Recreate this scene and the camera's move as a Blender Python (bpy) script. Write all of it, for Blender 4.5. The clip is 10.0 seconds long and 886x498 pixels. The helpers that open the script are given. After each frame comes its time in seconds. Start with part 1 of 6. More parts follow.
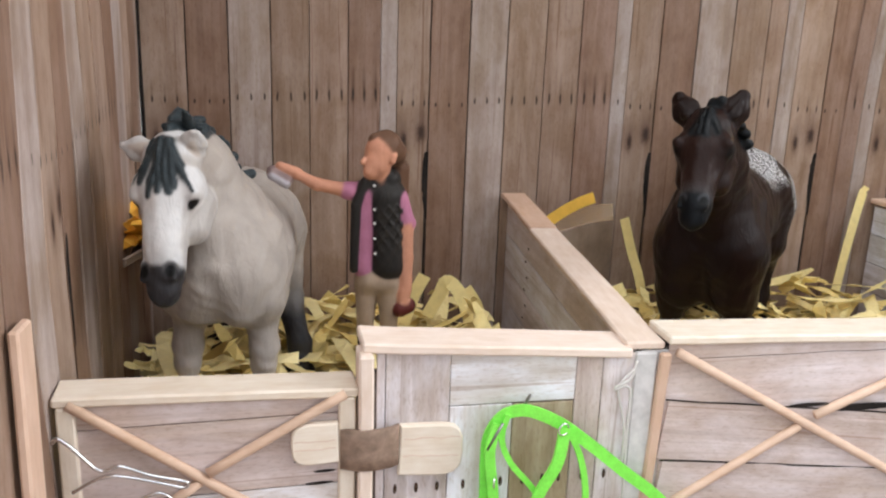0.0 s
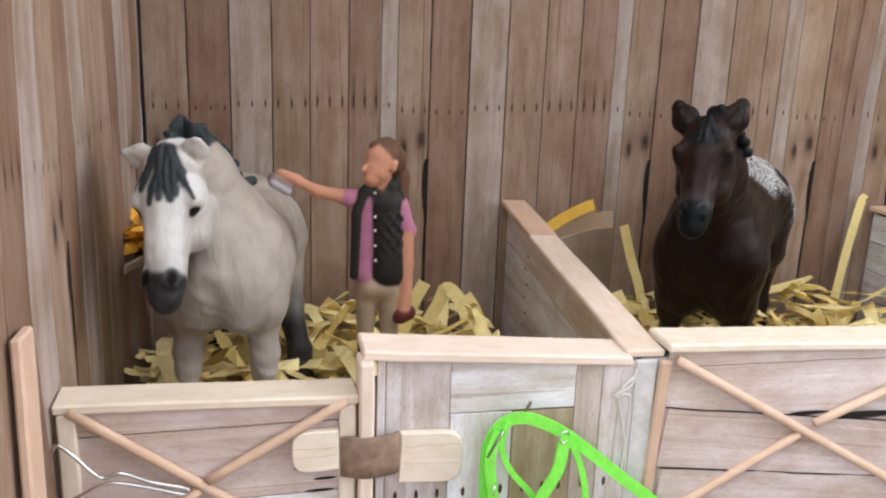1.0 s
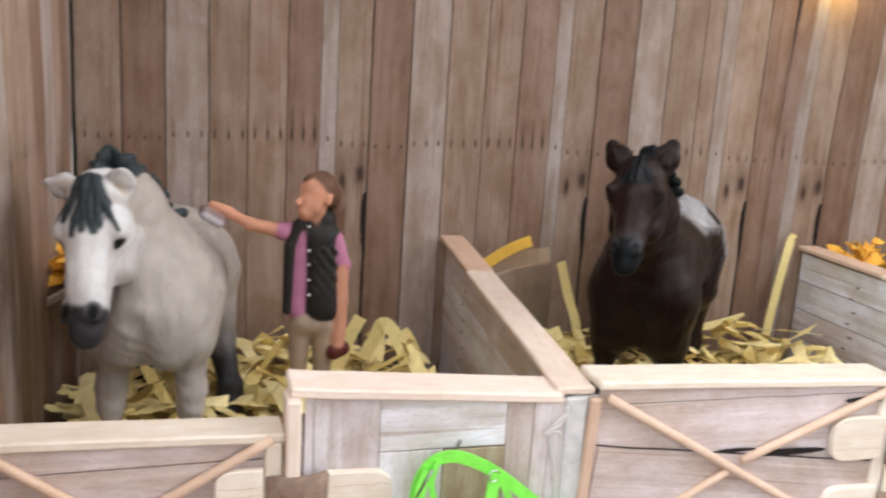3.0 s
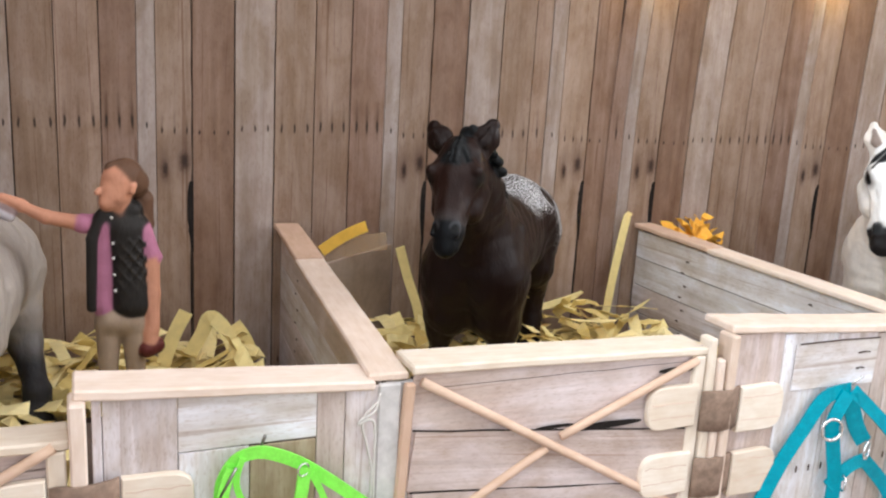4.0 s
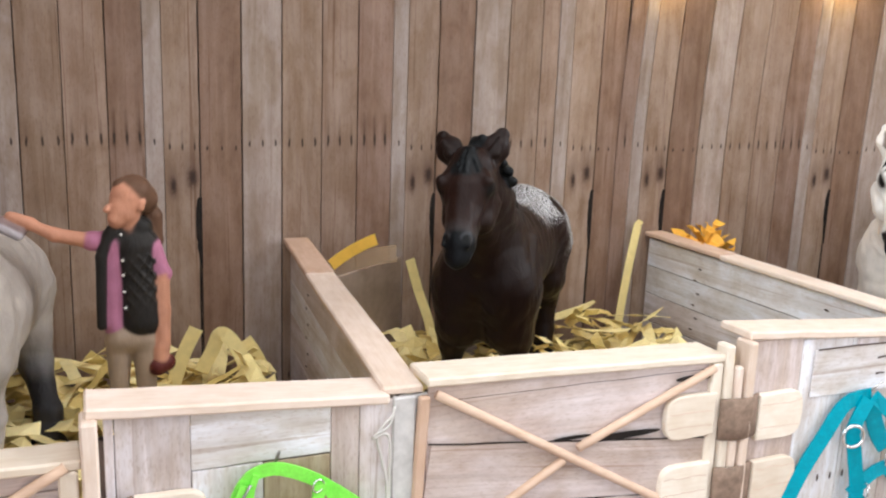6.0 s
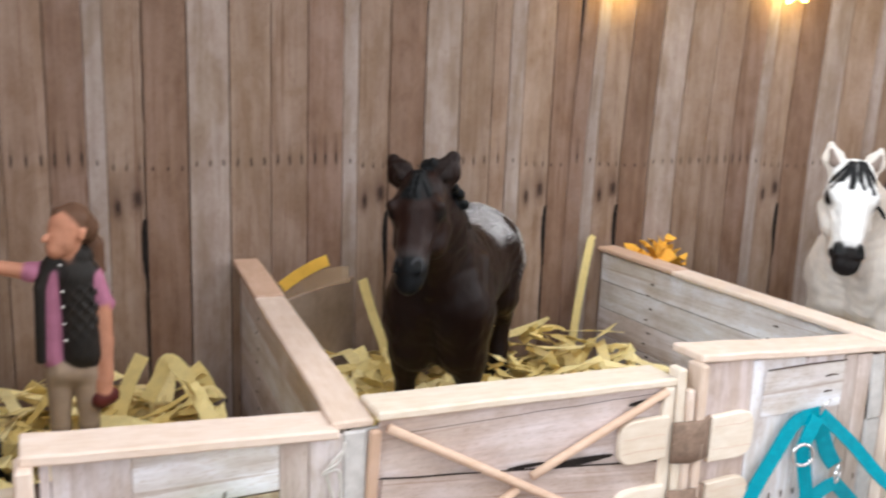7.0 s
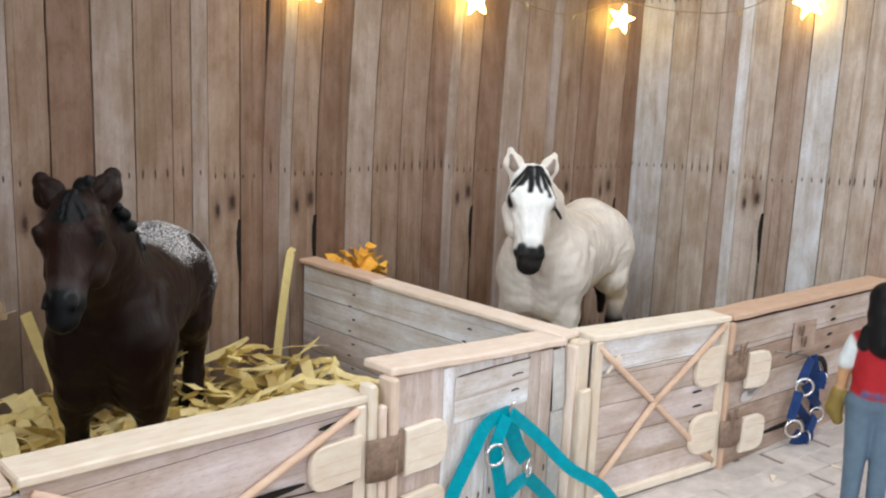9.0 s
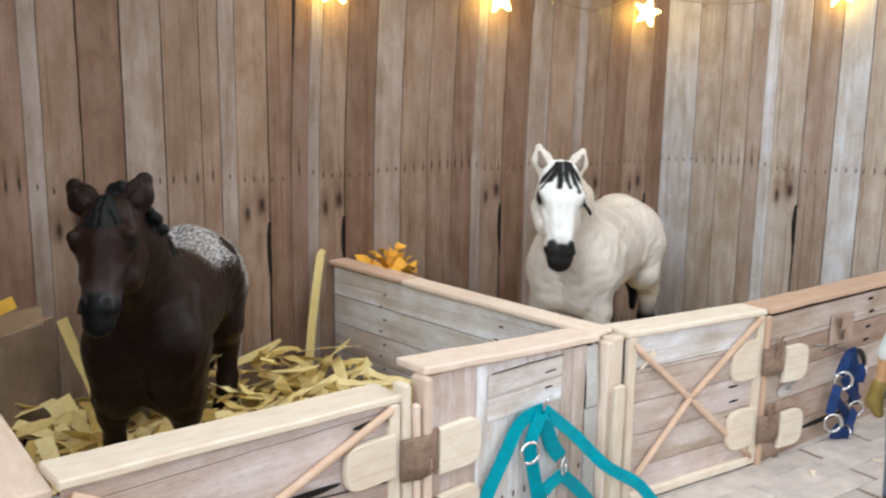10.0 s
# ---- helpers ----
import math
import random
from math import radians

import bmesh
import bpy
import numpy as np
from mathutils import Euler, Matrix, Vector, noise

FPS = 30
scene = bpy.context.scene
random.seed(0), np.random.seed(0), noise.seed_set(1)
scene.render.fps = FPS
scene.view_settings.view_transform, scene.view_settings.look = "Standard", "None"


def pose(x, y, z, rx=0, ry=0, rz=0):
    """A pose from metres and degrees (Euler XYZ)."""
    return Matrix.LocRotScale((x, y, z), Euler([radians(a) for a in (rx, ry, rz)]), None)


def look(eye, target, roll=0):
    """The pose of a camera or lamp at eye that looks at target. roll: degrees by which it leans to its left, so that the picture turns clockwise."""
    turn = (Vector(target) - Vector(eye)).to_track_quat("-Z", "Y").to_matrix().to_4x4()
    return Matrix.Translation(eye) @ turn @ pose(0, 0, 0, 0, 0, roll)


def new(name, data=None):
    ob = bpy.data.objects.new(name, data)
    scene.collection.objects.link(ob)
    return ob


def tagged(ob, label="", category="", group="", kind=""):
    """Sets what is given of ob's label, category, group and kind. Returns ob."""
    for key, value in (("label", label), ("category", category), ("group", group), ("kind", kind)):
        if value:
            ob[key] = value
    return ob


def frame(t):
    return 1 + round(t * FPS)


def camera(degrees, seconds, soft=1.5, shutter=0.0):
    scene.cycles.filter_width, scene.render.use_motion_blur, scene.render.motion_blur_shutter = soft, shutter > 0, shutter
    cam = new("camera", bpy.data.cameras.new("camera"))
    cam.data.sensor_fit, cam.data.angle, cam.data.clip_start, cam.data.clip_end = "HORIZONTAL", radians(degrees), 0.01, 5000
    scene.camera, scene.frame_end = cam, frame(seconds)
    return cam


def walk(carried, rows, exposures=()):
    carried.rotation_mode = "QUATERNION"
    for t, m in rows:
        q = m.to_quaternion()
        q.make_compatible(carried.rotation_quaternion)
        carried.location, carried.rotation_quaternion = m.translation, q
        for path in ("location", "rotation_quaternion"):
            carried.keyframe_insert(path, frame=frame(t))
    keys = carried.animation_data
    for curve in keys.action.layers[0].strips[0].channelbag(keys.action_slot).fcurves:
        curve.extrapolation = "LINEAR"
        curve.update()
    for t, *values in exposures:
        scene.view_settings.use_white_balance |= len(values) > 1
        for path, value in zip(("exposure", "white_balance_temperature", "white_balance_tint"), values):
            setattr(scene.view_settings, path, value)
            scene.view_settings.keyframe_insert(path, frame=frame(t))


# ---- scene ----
cam = camera(55.0, 10.0, 2.2, 0.5)
# seconds, then the pose: metres and degrees
PATH = [
    (0, -0.0121, -0.0085, 0.1628, 75.16, -1.94, -11.41),
    (0.5, -0.0127, -0.0078, 0.1630, 75.10, -2.23, -11.63),
    (1, -0.0127, -0.0089, 0.1636, 75.52, -2.08, -11.45),
    (1.5, -0.0138, -0.0092, 0.1634, 76.15, -2.06, -11.22),
    (2, -0.0138, -0.0074, 0.1613, 76.14, -1.87, -11.35),
    (2.2, -0.0155, -0.0093, 0.1616, 76.77, -1.92, -11.46),
    (3.3, -0.0002, -0.0081, 0.1645, 78.11, -3.75, -17.93),
    (3.5, 0.0066, -0.0084, 0.1628, 77.00, -3.80, -20.52),
    (4, 0.0147, -0.0084, 0.1624, 77.67, -3.25, -22.88),
    (4.5, 0.0145, -0.0082, 0.1643, 78.08, -2.92, -22.71),
    (5, 0.0138, -0.0074, 0.1635, 78.77, -2.71, -22.93),
    (5.5, 0.0146, -0.0079, 0.1604, 78.61, -2.00, -22.44),
    (6.8, 0.0140, -0.0011, 0.1659, 78.63, -2.40, -24.26),
    (7, 0.0180, -0.0019, 0.1679, 78.86, -2.10, -25.55),
    (7.5, 0.0291, 0.0017, 0.1699, 78.60, -2.40, -32.59),
    (8, 0.0363, 0.0006, 0.1712, 82.73, -2.60, -42.52),
    (8.5, 0.0392, 0.0036, 0.1701, 80.11, -2.64, -43.85),
    (9, 0.0399, 0.0027, 0.1697, 79.89, -2.25, -43.94),
    (9.5, 0.0397, 0.0020, 0.1693, 80.31, -1.89, -43.91),
    (10, 0.0399, 0.0037, 0.1685, 79.91, -0.77, -42.28),
]
EXPOSURES = [(0.0, -0.20, 6190, 7), (2.2, -0.18, 6190, 7), (3.5, -0.12, 6230, 8), (4.0, -0.18, 6240, 8), (4.5, 0.00, 6250, 8), (5.0, -0.10, 6250, 8), (5.7, -0.11, 6240, 7), (7.0, -0.21, 6250, 8), (7.5, -0.26, 6250, 8), (8.0, -0.28, 6240, 5), (8.5, -0.78, 6275, 5), (9.0, -0.50, 6275, 5), (10.0, -0.46, 6275, 4)]
walk(cam, [(row[0], pose(*row[1:])) for row in PATH], EXPOSURES)

# ---- world and light ----
world = bpy.data.worlds.new("room_world")
scene.world = world
world.use_nodes = True
wn = world.node_tree
sky = wn.nodes.new("ShaderNodeTexSky")
sky.sky_type, sky.sun_disc = "NISHITA", False
sky.sun_elevation, sky.sun_rotation = radians(40), radians(200)
wn.links.new(sky.outputs[0], wn.nodes["Background"].inputs[0])
wn.nodes["Background"].inputs[1].default_value = 0.12

def area_lamp(name, size, high, energy, at, target, tint=(0.995, 0.972, 0.985)):
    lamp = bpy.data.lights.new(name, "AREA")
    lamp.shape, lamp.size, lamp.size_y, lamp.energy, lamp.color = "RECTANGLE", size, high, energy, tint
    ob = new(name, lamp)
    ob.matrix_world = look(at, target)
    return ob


# west and east: unseen fill lamps added to brighten the side walls
area_lamp("side_fill_west", 1.2, 1.1, 50.0, (-1.60, -0.30, 1.00), (0.45, 0.22, 0.15), (0.90, 0.95, 1.0))
area_lamp("side_fill_east", 1.2, 1.1, 40.0, (1.80, -0.25, 0.95), (0.10, 0.22, 0.10))
area_lamp("window_light_south", 1.7, 1.2, 5.0, (-0.20, -1.32, 0.95), (0.25, 0.25, 0.0))
# unseen fill lamp under the closed ceiling, added for more light from above
area_lamp("overhead_fill", 1.4, 1.0, 18.0, (0.12, -0.22, 1.70), (0.25, 0.20, 0.0))

# ---- helpers for materials and meshes ----
def links(tree, a, b):
    tree.links.new(a, b)


def material(name, rough=0.6, metal=0.0):
    m = bpy.data.materials.new(name)
    m.use_nodes = True
    b = m.node_tree.nodes["Principled BSDF"]
    b.inputs["Roughness"].default_value = rough
    b.inputs["Metallic"].default_value = metal
    b.inputs["Specular IOR Level"].default_value = 0.22
    return m, m.node_tree, b


def node(tree, kind, **inputs):
    n = tree.nodes.new(kind)
    for key, value in inputs.items():
        n.inputs[key.replace("_", " ")].default_value = value
    return n


def spread_coords(tree, scale, shift=3.0):
    """Object coordinates, stretched, moved by a random step for each object."""
    tc = tree.nodes.new("ShaderNodeTexCoord")
    info = tree.nodes.new("ShaderNodeObjectInfo")
    mul = tree.nodes.new("ShaderNodeVectorMath")
    mul.operation = "SCALE"
    mul.inputs[0].default_value = (shift, shift * 0.7, shift * 1.3)
    links(tree, info.outputs["Random"], mul.inputs["Scale"])
    add = tree.nodes.new("ShaderNodeVectorMath")
    links(tree, tc.outputs["Object"], add.inputs[0])
    links(tree, mul.outputs[0], add.inputs[1])
    mp = tree.nodes.new("ShaderNodeMapping")
    mp.inputs["Scale"].default_value = scale
    links(tree, add.outputs[0], mp.inputs["Vector"])
    return mp.outputs[0], info


def noise_tex(tree, vec, scale, detail=4.0, rough=0.6, distort=0.0):
    n = node(tree, "ShaderNodeTexNoise", Scale=scale, Detail=detail, Roughness=rough, Distortion=distort)
    links(tree, vec, n.inputs["Vector"])
    return n.outputs["Fac"]


def ramp(tree, fac, stops):
    r = tree.nodes.new("ShaderNodeValToRGB")
    e = r.color_ramp.elements
    while len(e) < len(stops):
        e.new(0.5)
    for el, (p, c) in zip(e, stops):
        el.position = p
        el.color = (c, c, c, 1) if isinstance(c, (int, float)) else (*c, 1)
    links(tree, fac, r.inputs[0])
    return r.outputs[0]


def blend(tree, a, b, how="MULTIPLY", fac=1.0):
    m = tree.nodes.new("ShaderNodeMix")
    m.data_type, m.blend_type = "RGBA", how
    for value, key in ((fac, 0), (a, 6), (b, 7)):
        if hasattr(value, "node"):
            links(tree, value, m.inputs[key])
        elif isinstance(value, (int, float)):
            m.inputs[key].default_value = value if key == 0 else (value, value, value, 1)
        else:
            m.inputs[key].default_value = (*value, 1)
    return m.outputs[2]


def bump(tree, bsdf, height, strength, distance):
    b = node(tree, "ShaderNodeBump", Strength=strength, Distance=distance)
    links(tree, height, b.inputs["Height"])
    links(tree, b.outputs[0], bsdf.inputs["Normal"])


def spot(tree, vec, at, size, soft=0.35):
    """1 inside an oval of that place and half-size, falling off at its rim."""
    a = node(tree, "ShaderNodeVectorMath")
    a.operation = "SUBTRACT"
    a.inputs[1].default_value = (at[0], at[1], 0)
    links(tree, vec, a.inputs[0])
    b = node(tree, "ShaderNodeVectorMath")
    b.operation = "MULTIPLY"
    b.inputs[1].default_value = (1 / size[0], 1 / size[1], 0)
    links(tree, a.outputs[0], b.inputs[0])
    c = node(tree, "ShaderNodeVectorMath")
    c.operation = "LENGTH"
    links(tree, b.outputs[0], c.inputs[0])
    return ramp(tree, c.outputs["Value"], [(soft, 1.0), (1.0, 0.0)])


def wrap(tree, value, low, high):
    m = tree.nodes.new("ShaderNodeMath")
    m.operation = "WRAP"
    links(tree, value, m.inputs[0])
    m.inputs[1].default_value, m.inputs[2].default_value = high, low
    return m.outputs[0]


def printed_wood(name="printed_board_paper", nails=None, knots=(), streaks=0.55):
    """Paper printed with weathered boards: the board's own colour, streaks along x, blotches; nails: height, gap, half-width,
    half-length and share of a rusty streak; knots: place and half-size."""
    m, t, b = material(name, 0.45)
    vec, info = spread_coords(t, (30, 700, 700))
    streak = noise_tex(t, vec, 1.0, 6, 0.65, 0.6)
    vec2, _ = spread_coords(t, (9, 160, 160))
    broad = noise_tex(t, vec2, 1.0, 3, 0.5, 0.8)
    vec3, _ = spread_coords(t, (55, 90, 90))
    blot = noise_tex(t, vec3, 1.0, 3, 0.6)
    vec4, _ = spread_coords(t, (10, 560, 560))
    line = noise_tex(t, vec4, 1.0, 2, 0.4, 1.4)
    c = blend(t, info.outputs["Color"], ramp(t, streak, [(0.25, 0.88), (0.75, 1.09)]))
    c = blend(t, c, ramp(t, broad, [(0.3, (0.84, 0.79, 0.75)), (0.62, (1.08, 1.08, 1.1))]))
    c = blend(t, c, ramp(t, blot, [(0.3, (0.86, 0.80, 0.75)), (0.6, 1.05)]))
    c = blend(t, c, ramp(t, line, [(0.28, (0.58, 0.46, 0.38)), (0.35, 1.0)]), fac=streaks)
    vec5, _ = spread_coords(t, (22, 55, 55))
    stain = noise_tex(t, vec5, 1.0, 4, 0.6, 1.0)
    c = blend(t, c, ramp(t, stain, [(0.38, (0.84, 0.79, 0.71)), (0.56, (1.05, 1.06, 1.08))]), fac=0.8)
    vec7, _ = spread_coords(t, (420, 1500, 1500))
    fleck = noise_tex(t, vec7, 1.0, 3, 0.7, 0.3)
    c = blend(t, c, ramp(t, fleck, [(0.34, (0.80, 0.74, 0.68)), (0.46, 1.0), (0.7, 1.04)]), fac=0.7)
    if nails:
        tc = t.nodes.new("ShaderNodeTexCoord")
        jit = node(t, "ShaderNodeTexNoise", Scale=210.0, Detail=2.0)
        links(t, tc.outputs["Object"], jit.inputs["Vector"])
        off = node(t, "ShaderNodeVectorMath")
        off.operation = "MULTIPLY_ADD"
        off.inputs[1].default_value = (0.0030, 0.0009, 0)
        links(t, jit.outputs["Color"], off.inputs[0])
        links(t, tc.outputs["Object"], off.inputs[2])
        sep = t.nodes.new("ShaderNodeSeparateXYZ")
        links(t, off.outputs[0], sep.inputs[0])
        high, gap, hw, hl, rust = nails
        com = t.nodes.new("ShaderNodeCombineXYZ")
        links(t, wrap(t, sep.outputs[0], high + 0.0015 - 0.056, high + 0.0015 + 0.056), com.inputs[0])
        links(t, wrap(t, sep.outputs[1], 0.00045 - gap / 2, 0.00045 + gap / 2), com.inputs[1])
        at = (high + 0.0015, 0.00045)
        c = blend(t, c, (0.10, 0.055, 0.035), "MIX", blend(t, spot(t, com.outputs[0], (at[0] + 0.003, at[1]), (hl * 3.2, hw * 1.5), 0.1), rust))
        c = blend(t, c, (0.035, 0.022, 0.016), "MIX", blend(t, spot(t, com.outputs[0], at, (hl, hw), 0.45), 0.92))
        for kx, ky, kl, kw in knots:
            place = (kx + 0.0015, ky + 0.00045)
            rings = node(t, "ShaderNodeTexNoise", Scale=900.0, Detail=3.0)
            links(t, tc.outputs["Object"], rings.inputs["Vector"])
            c = blend(t, c, (0.125, 0.070, 0.047), "MIX", blend(t, blend(t, spot(t, off.outputs[0], (place[0] + kl * 0.5, place[1]), (kl * 2.3, kw * 1.9), 0.15), ramp(t, streak, [(0.3, 0.5), (0.65, 1.0)])), 0.80))
            c = blend(t, c, (0.075, 0.040, 0.027), "MIX", blend(t, blend(t, spot(t, off.outputs[0], place, (kl, kw), 0.40), ramp(t, rings.outputs["Fac"], [(0.3, 0.35), (0.6, 1.0)])), 0.85))
            c = blend(t, c, (0.045, 0.026, 0.020), "MIX", blend(t, spot(t, off.outputs[0], (place[0] + 0.0004, place[1] + 0.0003), (kl * 0.60, kw * 0.55), 0.3), 0.92))
    links(t, c, b.inputs["Base Color"])
    bump(t, b, streak, 0.15, 0.0002)
    return m


def bare_wood(name, colour, rough=0.6):
    m, t, b = material(name, rough)
    vec, info = spread_coords(t, (60, 900, 900))
    grain = noise_tex(t, vec, 1.0, 5, 0.6, 0.4)
    vec2, _ = spread_coords(t, (120, 260, 260))
    blot = noise_tex(t, vec2, 1.0, 3)
    c = blend(t, colour, ramp(t, grain, [(0.3, (0.955, 0.935, 0.91)), (0.7, 1.03)]))
    c = blend(t, c, ramp(t, blot, [(0.3, (0.93, 0.88, 0.82)), (0.7, 1.04)]))
    rnd = ramp(t, info.outputs["Random"], [(0.0, (0.90, 0.86, 0.82)), (1.0, (1.06, 1.06, 1.06))])
    c = blend(t, c, rnd)
    links(t, c, b.inputs["Base Color"])
    bump(t, b, grain, 0.35, 0.0003)
    return m


def speckled(name, colour, amount=0.15, rough=0.6, scale=400.0, metal=0.0, relief=0.2):
    m, t, b = material(name, rough, metal)
    vec, info = spread_coords(t, (1, 1, 1))
    n1 = noise_tex(t, vec, scale, 4)
    n2 = noise_tex(t, vec, scale * 0.17, 3)
    c = blend(t, colour, ramp(t, n1, [(0.3, 1 - amount), (0.7, 1 + amount * 0.6)]))
    c = blend(t, c, ramp(t, n2, [(0.3, 1 - amount), (0.7, 1 + amount * 0.6)]))
    links(t, c, b.inputs["Base Color"])
    if relief:
        bump(t, b, n1, relief, 0.0003)
    return m


M_PRINT = printed_wood()
# the eight boards that the sheets repeat: nail height, gap, half-width, half-length, rust
NAILS = {"A": (0.1265, 0.0062, 0.00055, 0.0016, 0.15), "B": (0.1285, 0.0058, 0.00060, 0.0017, 0.1), "C": (0.1290, 0.0060, 0.00065, 0.0026, 0.3), "D": (0.1300, 0.0056, 0.00070, 0.0032, 0.45),
         "E": (0.1305, 0.0052, 0.00075, 0.0036, 0.7), "F": (0.1290, 0.0300, 0.00060, 0.0015, 0.1), "G": (0.1270, 0.0052, 0.00060, 0.0021, 0.35)}
PRINTS = {k: printed_wood("printed_board_" + k.lower(), v, ((0.1131, 0.0040, 0.0060, 0.0032), (0.1094, -0.0043, 0.0056, 0.0023)) if k == "G" else (), 0.35 if k in "BF" else 0.75)
          for k, v in NAILS.items()}
M_STICK = bare_wood("pale_craft_stick_wood", (0.82, 0.705, 0.63))
M_CREAM = bare_wood("cream_stick_wood", (0.83, 0.76, 0.67))
M_TAN = bare_wood("tan_stick_wood", (0.66, 0.485, 0.385))
M_GAP = speckled("dark_print_line", (0.022, 0.017, 0.015), 0.3, 0.9)
M_BROWNMARK = speckled("brown_print_mark", (0.075, 0.045, 0.030), 0.3, 0.9)
M_KNOT = speckled("knot_print", (0.215, 0.145, 0.108), 0.4, 0.8, 900)
M_BOARD = speckled("paper_board", (0.16, 0.12, 0.10), 0.2, 0.8, 60)
M_STEEL = speckled("bright_wire_steel", (0.75, 0.75, 0.76), 0.1, 0.25, 300, 1.0, 0.0)
M_DULLSTEEL = speckled("dull_wire_steel", (0.30, 0.29, 0.28), 0.1, 0.4, 300, 1.0, 0.0)
M_LEATHER = speckled("brown_felt_strap", (0.31, 0.215, 0.16), 0.28, 0.85, 420, 0.0, 0.35)
M_GREEN = speckled("neon_green_ribbon", (0.27, 0.88, 0.10), 0.10, 0.45, 1500)
M_TEAL = speckled("teal_ribbon", (0.0, 0.32, 0.42), 0.15, 0.5, 1500)
M_NAVY = speckled("navy_ribbon", (0.012, 0.040, 0.150), 0.25, 0.5, 1500)


def part(name, bm, mat, parent=None, label="", m=None, colour=None, smooth=False):
    me = bpy.data.meshes.new(name)
    bm.to_mesh(me)
    bm.free()
    me.materials.append(mat)
    if smooth:
        me.polygons.foreach_set("use_smooth", [True] * len(me.polygons))
    ob = new(name, me)
    if parent:
        ob.parent = parent
    if m is not None:
        ob.matrix_basis = m
    if colour:
        ob.color = (*colour, 1)
    if label:
        ob["label"] = label
    return ob


def thing(name, label, category, group="", kind="", at=(0, 0, 0)):
    ob = new(name)
    ob.location = at
    ob.empty_display_size = 0.01
    return tagged(ob, label, category, group, kind)


def box_bm(lx, ly, lz, bev=0.0004, x_cuts=0, wob=0.0, seed=0):
    """A bar along x from 0 to lx, centred in y and z, with worn edges."""
    bm = bmesh.new()
    bmesh.ops.create_cube(bm, size=1.0)
    bmesh.ops.scale(bm, vec=(lx, ly, lz), verts=bm.verts)
    bmesh.ops.translate(bm, vec=(lx / 2, 0, 0), verts=bm.verts)
    if x_cuts:
        es = [e for e in bm.edges if abs(e.verts[0].co.x - e.verts[1].co.x) > lx * 0.5]
        bmesh.ops.subdivide_edges(bm, edges=es, cuts=x_cuts, use_grid_fill=True)
    if bev:
        bmesh.ops.bevel(bm, geom=[e for e in bm.edges if len(e.link_faces) == 2 and e.calc_face_angle(0) > 0.5], offset=bev, segments=1, affect="EDGES")
    if wob:
        for v in bm.verts:
            s = Vector((v.co.x * 60 + seed * 7.3, seed * 3.1, 0))
            v.co.y += wob * noise.noise(s)
            v.co.z += wob * noise.noise(s + Vector((0, 0, 9)))
    return bm


def along(p, q, up=(0, 0, 1)):
    """The pose whose x axis runs from p to q and whose z axis is nearest to up."""
    p, q = Vector(p), Vector(q)
    x = (q - p).normalized()
    y = Vector(up).cross(x).normalized()
    z = x.cross(y)
    m = Matrix((x, y, z)).transposed().to_4x4()
    m.translation = p
    return m


def bar(name, p, q, width, thick, mat, parent, up=(0, 0, 1), bev=0.0005, wob=0.00025, label=""):
    """A stick from p to q; width lies across up, thick along it."""
    ln = (Vector(q) - Vector(p)).length
    bar.count += 1
    return part(name, box_bm(ln, width, thick, bev, max(2, int(ln / 0.012)), wob, bar.count), mat, parent, label, along(p, q, up))


bar.count = 0


def tube_bm(points, radius, sides=8, closed=False, taper=None):
    """A round wire through the points."""
    bm = bmesh.new()
    pts = [Vector(p) for p in points]
    n = len(pts)
    rings, side = [], None
    for i, p in enumerate(pts):
        a = pts[(i - 1) % n] if closed or i else p
        b = pts[(i + 1) % n] if closed or i < n - 1 else p
        d = (b - a).normalized()
        side = d.orthogonal().normalized() if side is None else (side - d * side.dot(d)).normalized()
        up = d.cross(side)
        r = radius * (taper[i] if taper else 1)
        rings.append([bm.verts.new(p + (side * math.cos(k * math.tau / sides) + up * math.sin(k * math.tau / sides)) * r) for k in range(sides)])
    for i in range(n if closed else n - 1):
        a, b = rings[i], rings[(i + 1) % n]
        for k in range(sides):
            bm.faces.new((a[k], a[(k + 1) % sides], b[(k + 1) % sides], b[k]))
    if not closed:
        bm.faces.new(rings[0][::-1])
        bm.faces.new(rings[-1])
    return bm


def smooth_path(points, steps=6):
    """A Catmull-Rom line through the points."""
    pts = [Vector(p) for p in points]
    out = []
    for i in range(len(pts) - 1):
        p0, p1, p2, p3 = pts[max(i - 1, 0)], pts[i], pts[i + 1], pts[min(i + 2, len(pts) - 1)]
        for k in range(steps):
            s = k / steps
            out.append(0.5 * ((2 * p1) + (p2 - p0) * s + (2 * p0 - 5 * p1 + 4 * p2 - p3) * s * s + (3 * p1 - p0 - 3 * p2 + p3) * s ** 3))
    return out + [pts[-1]]


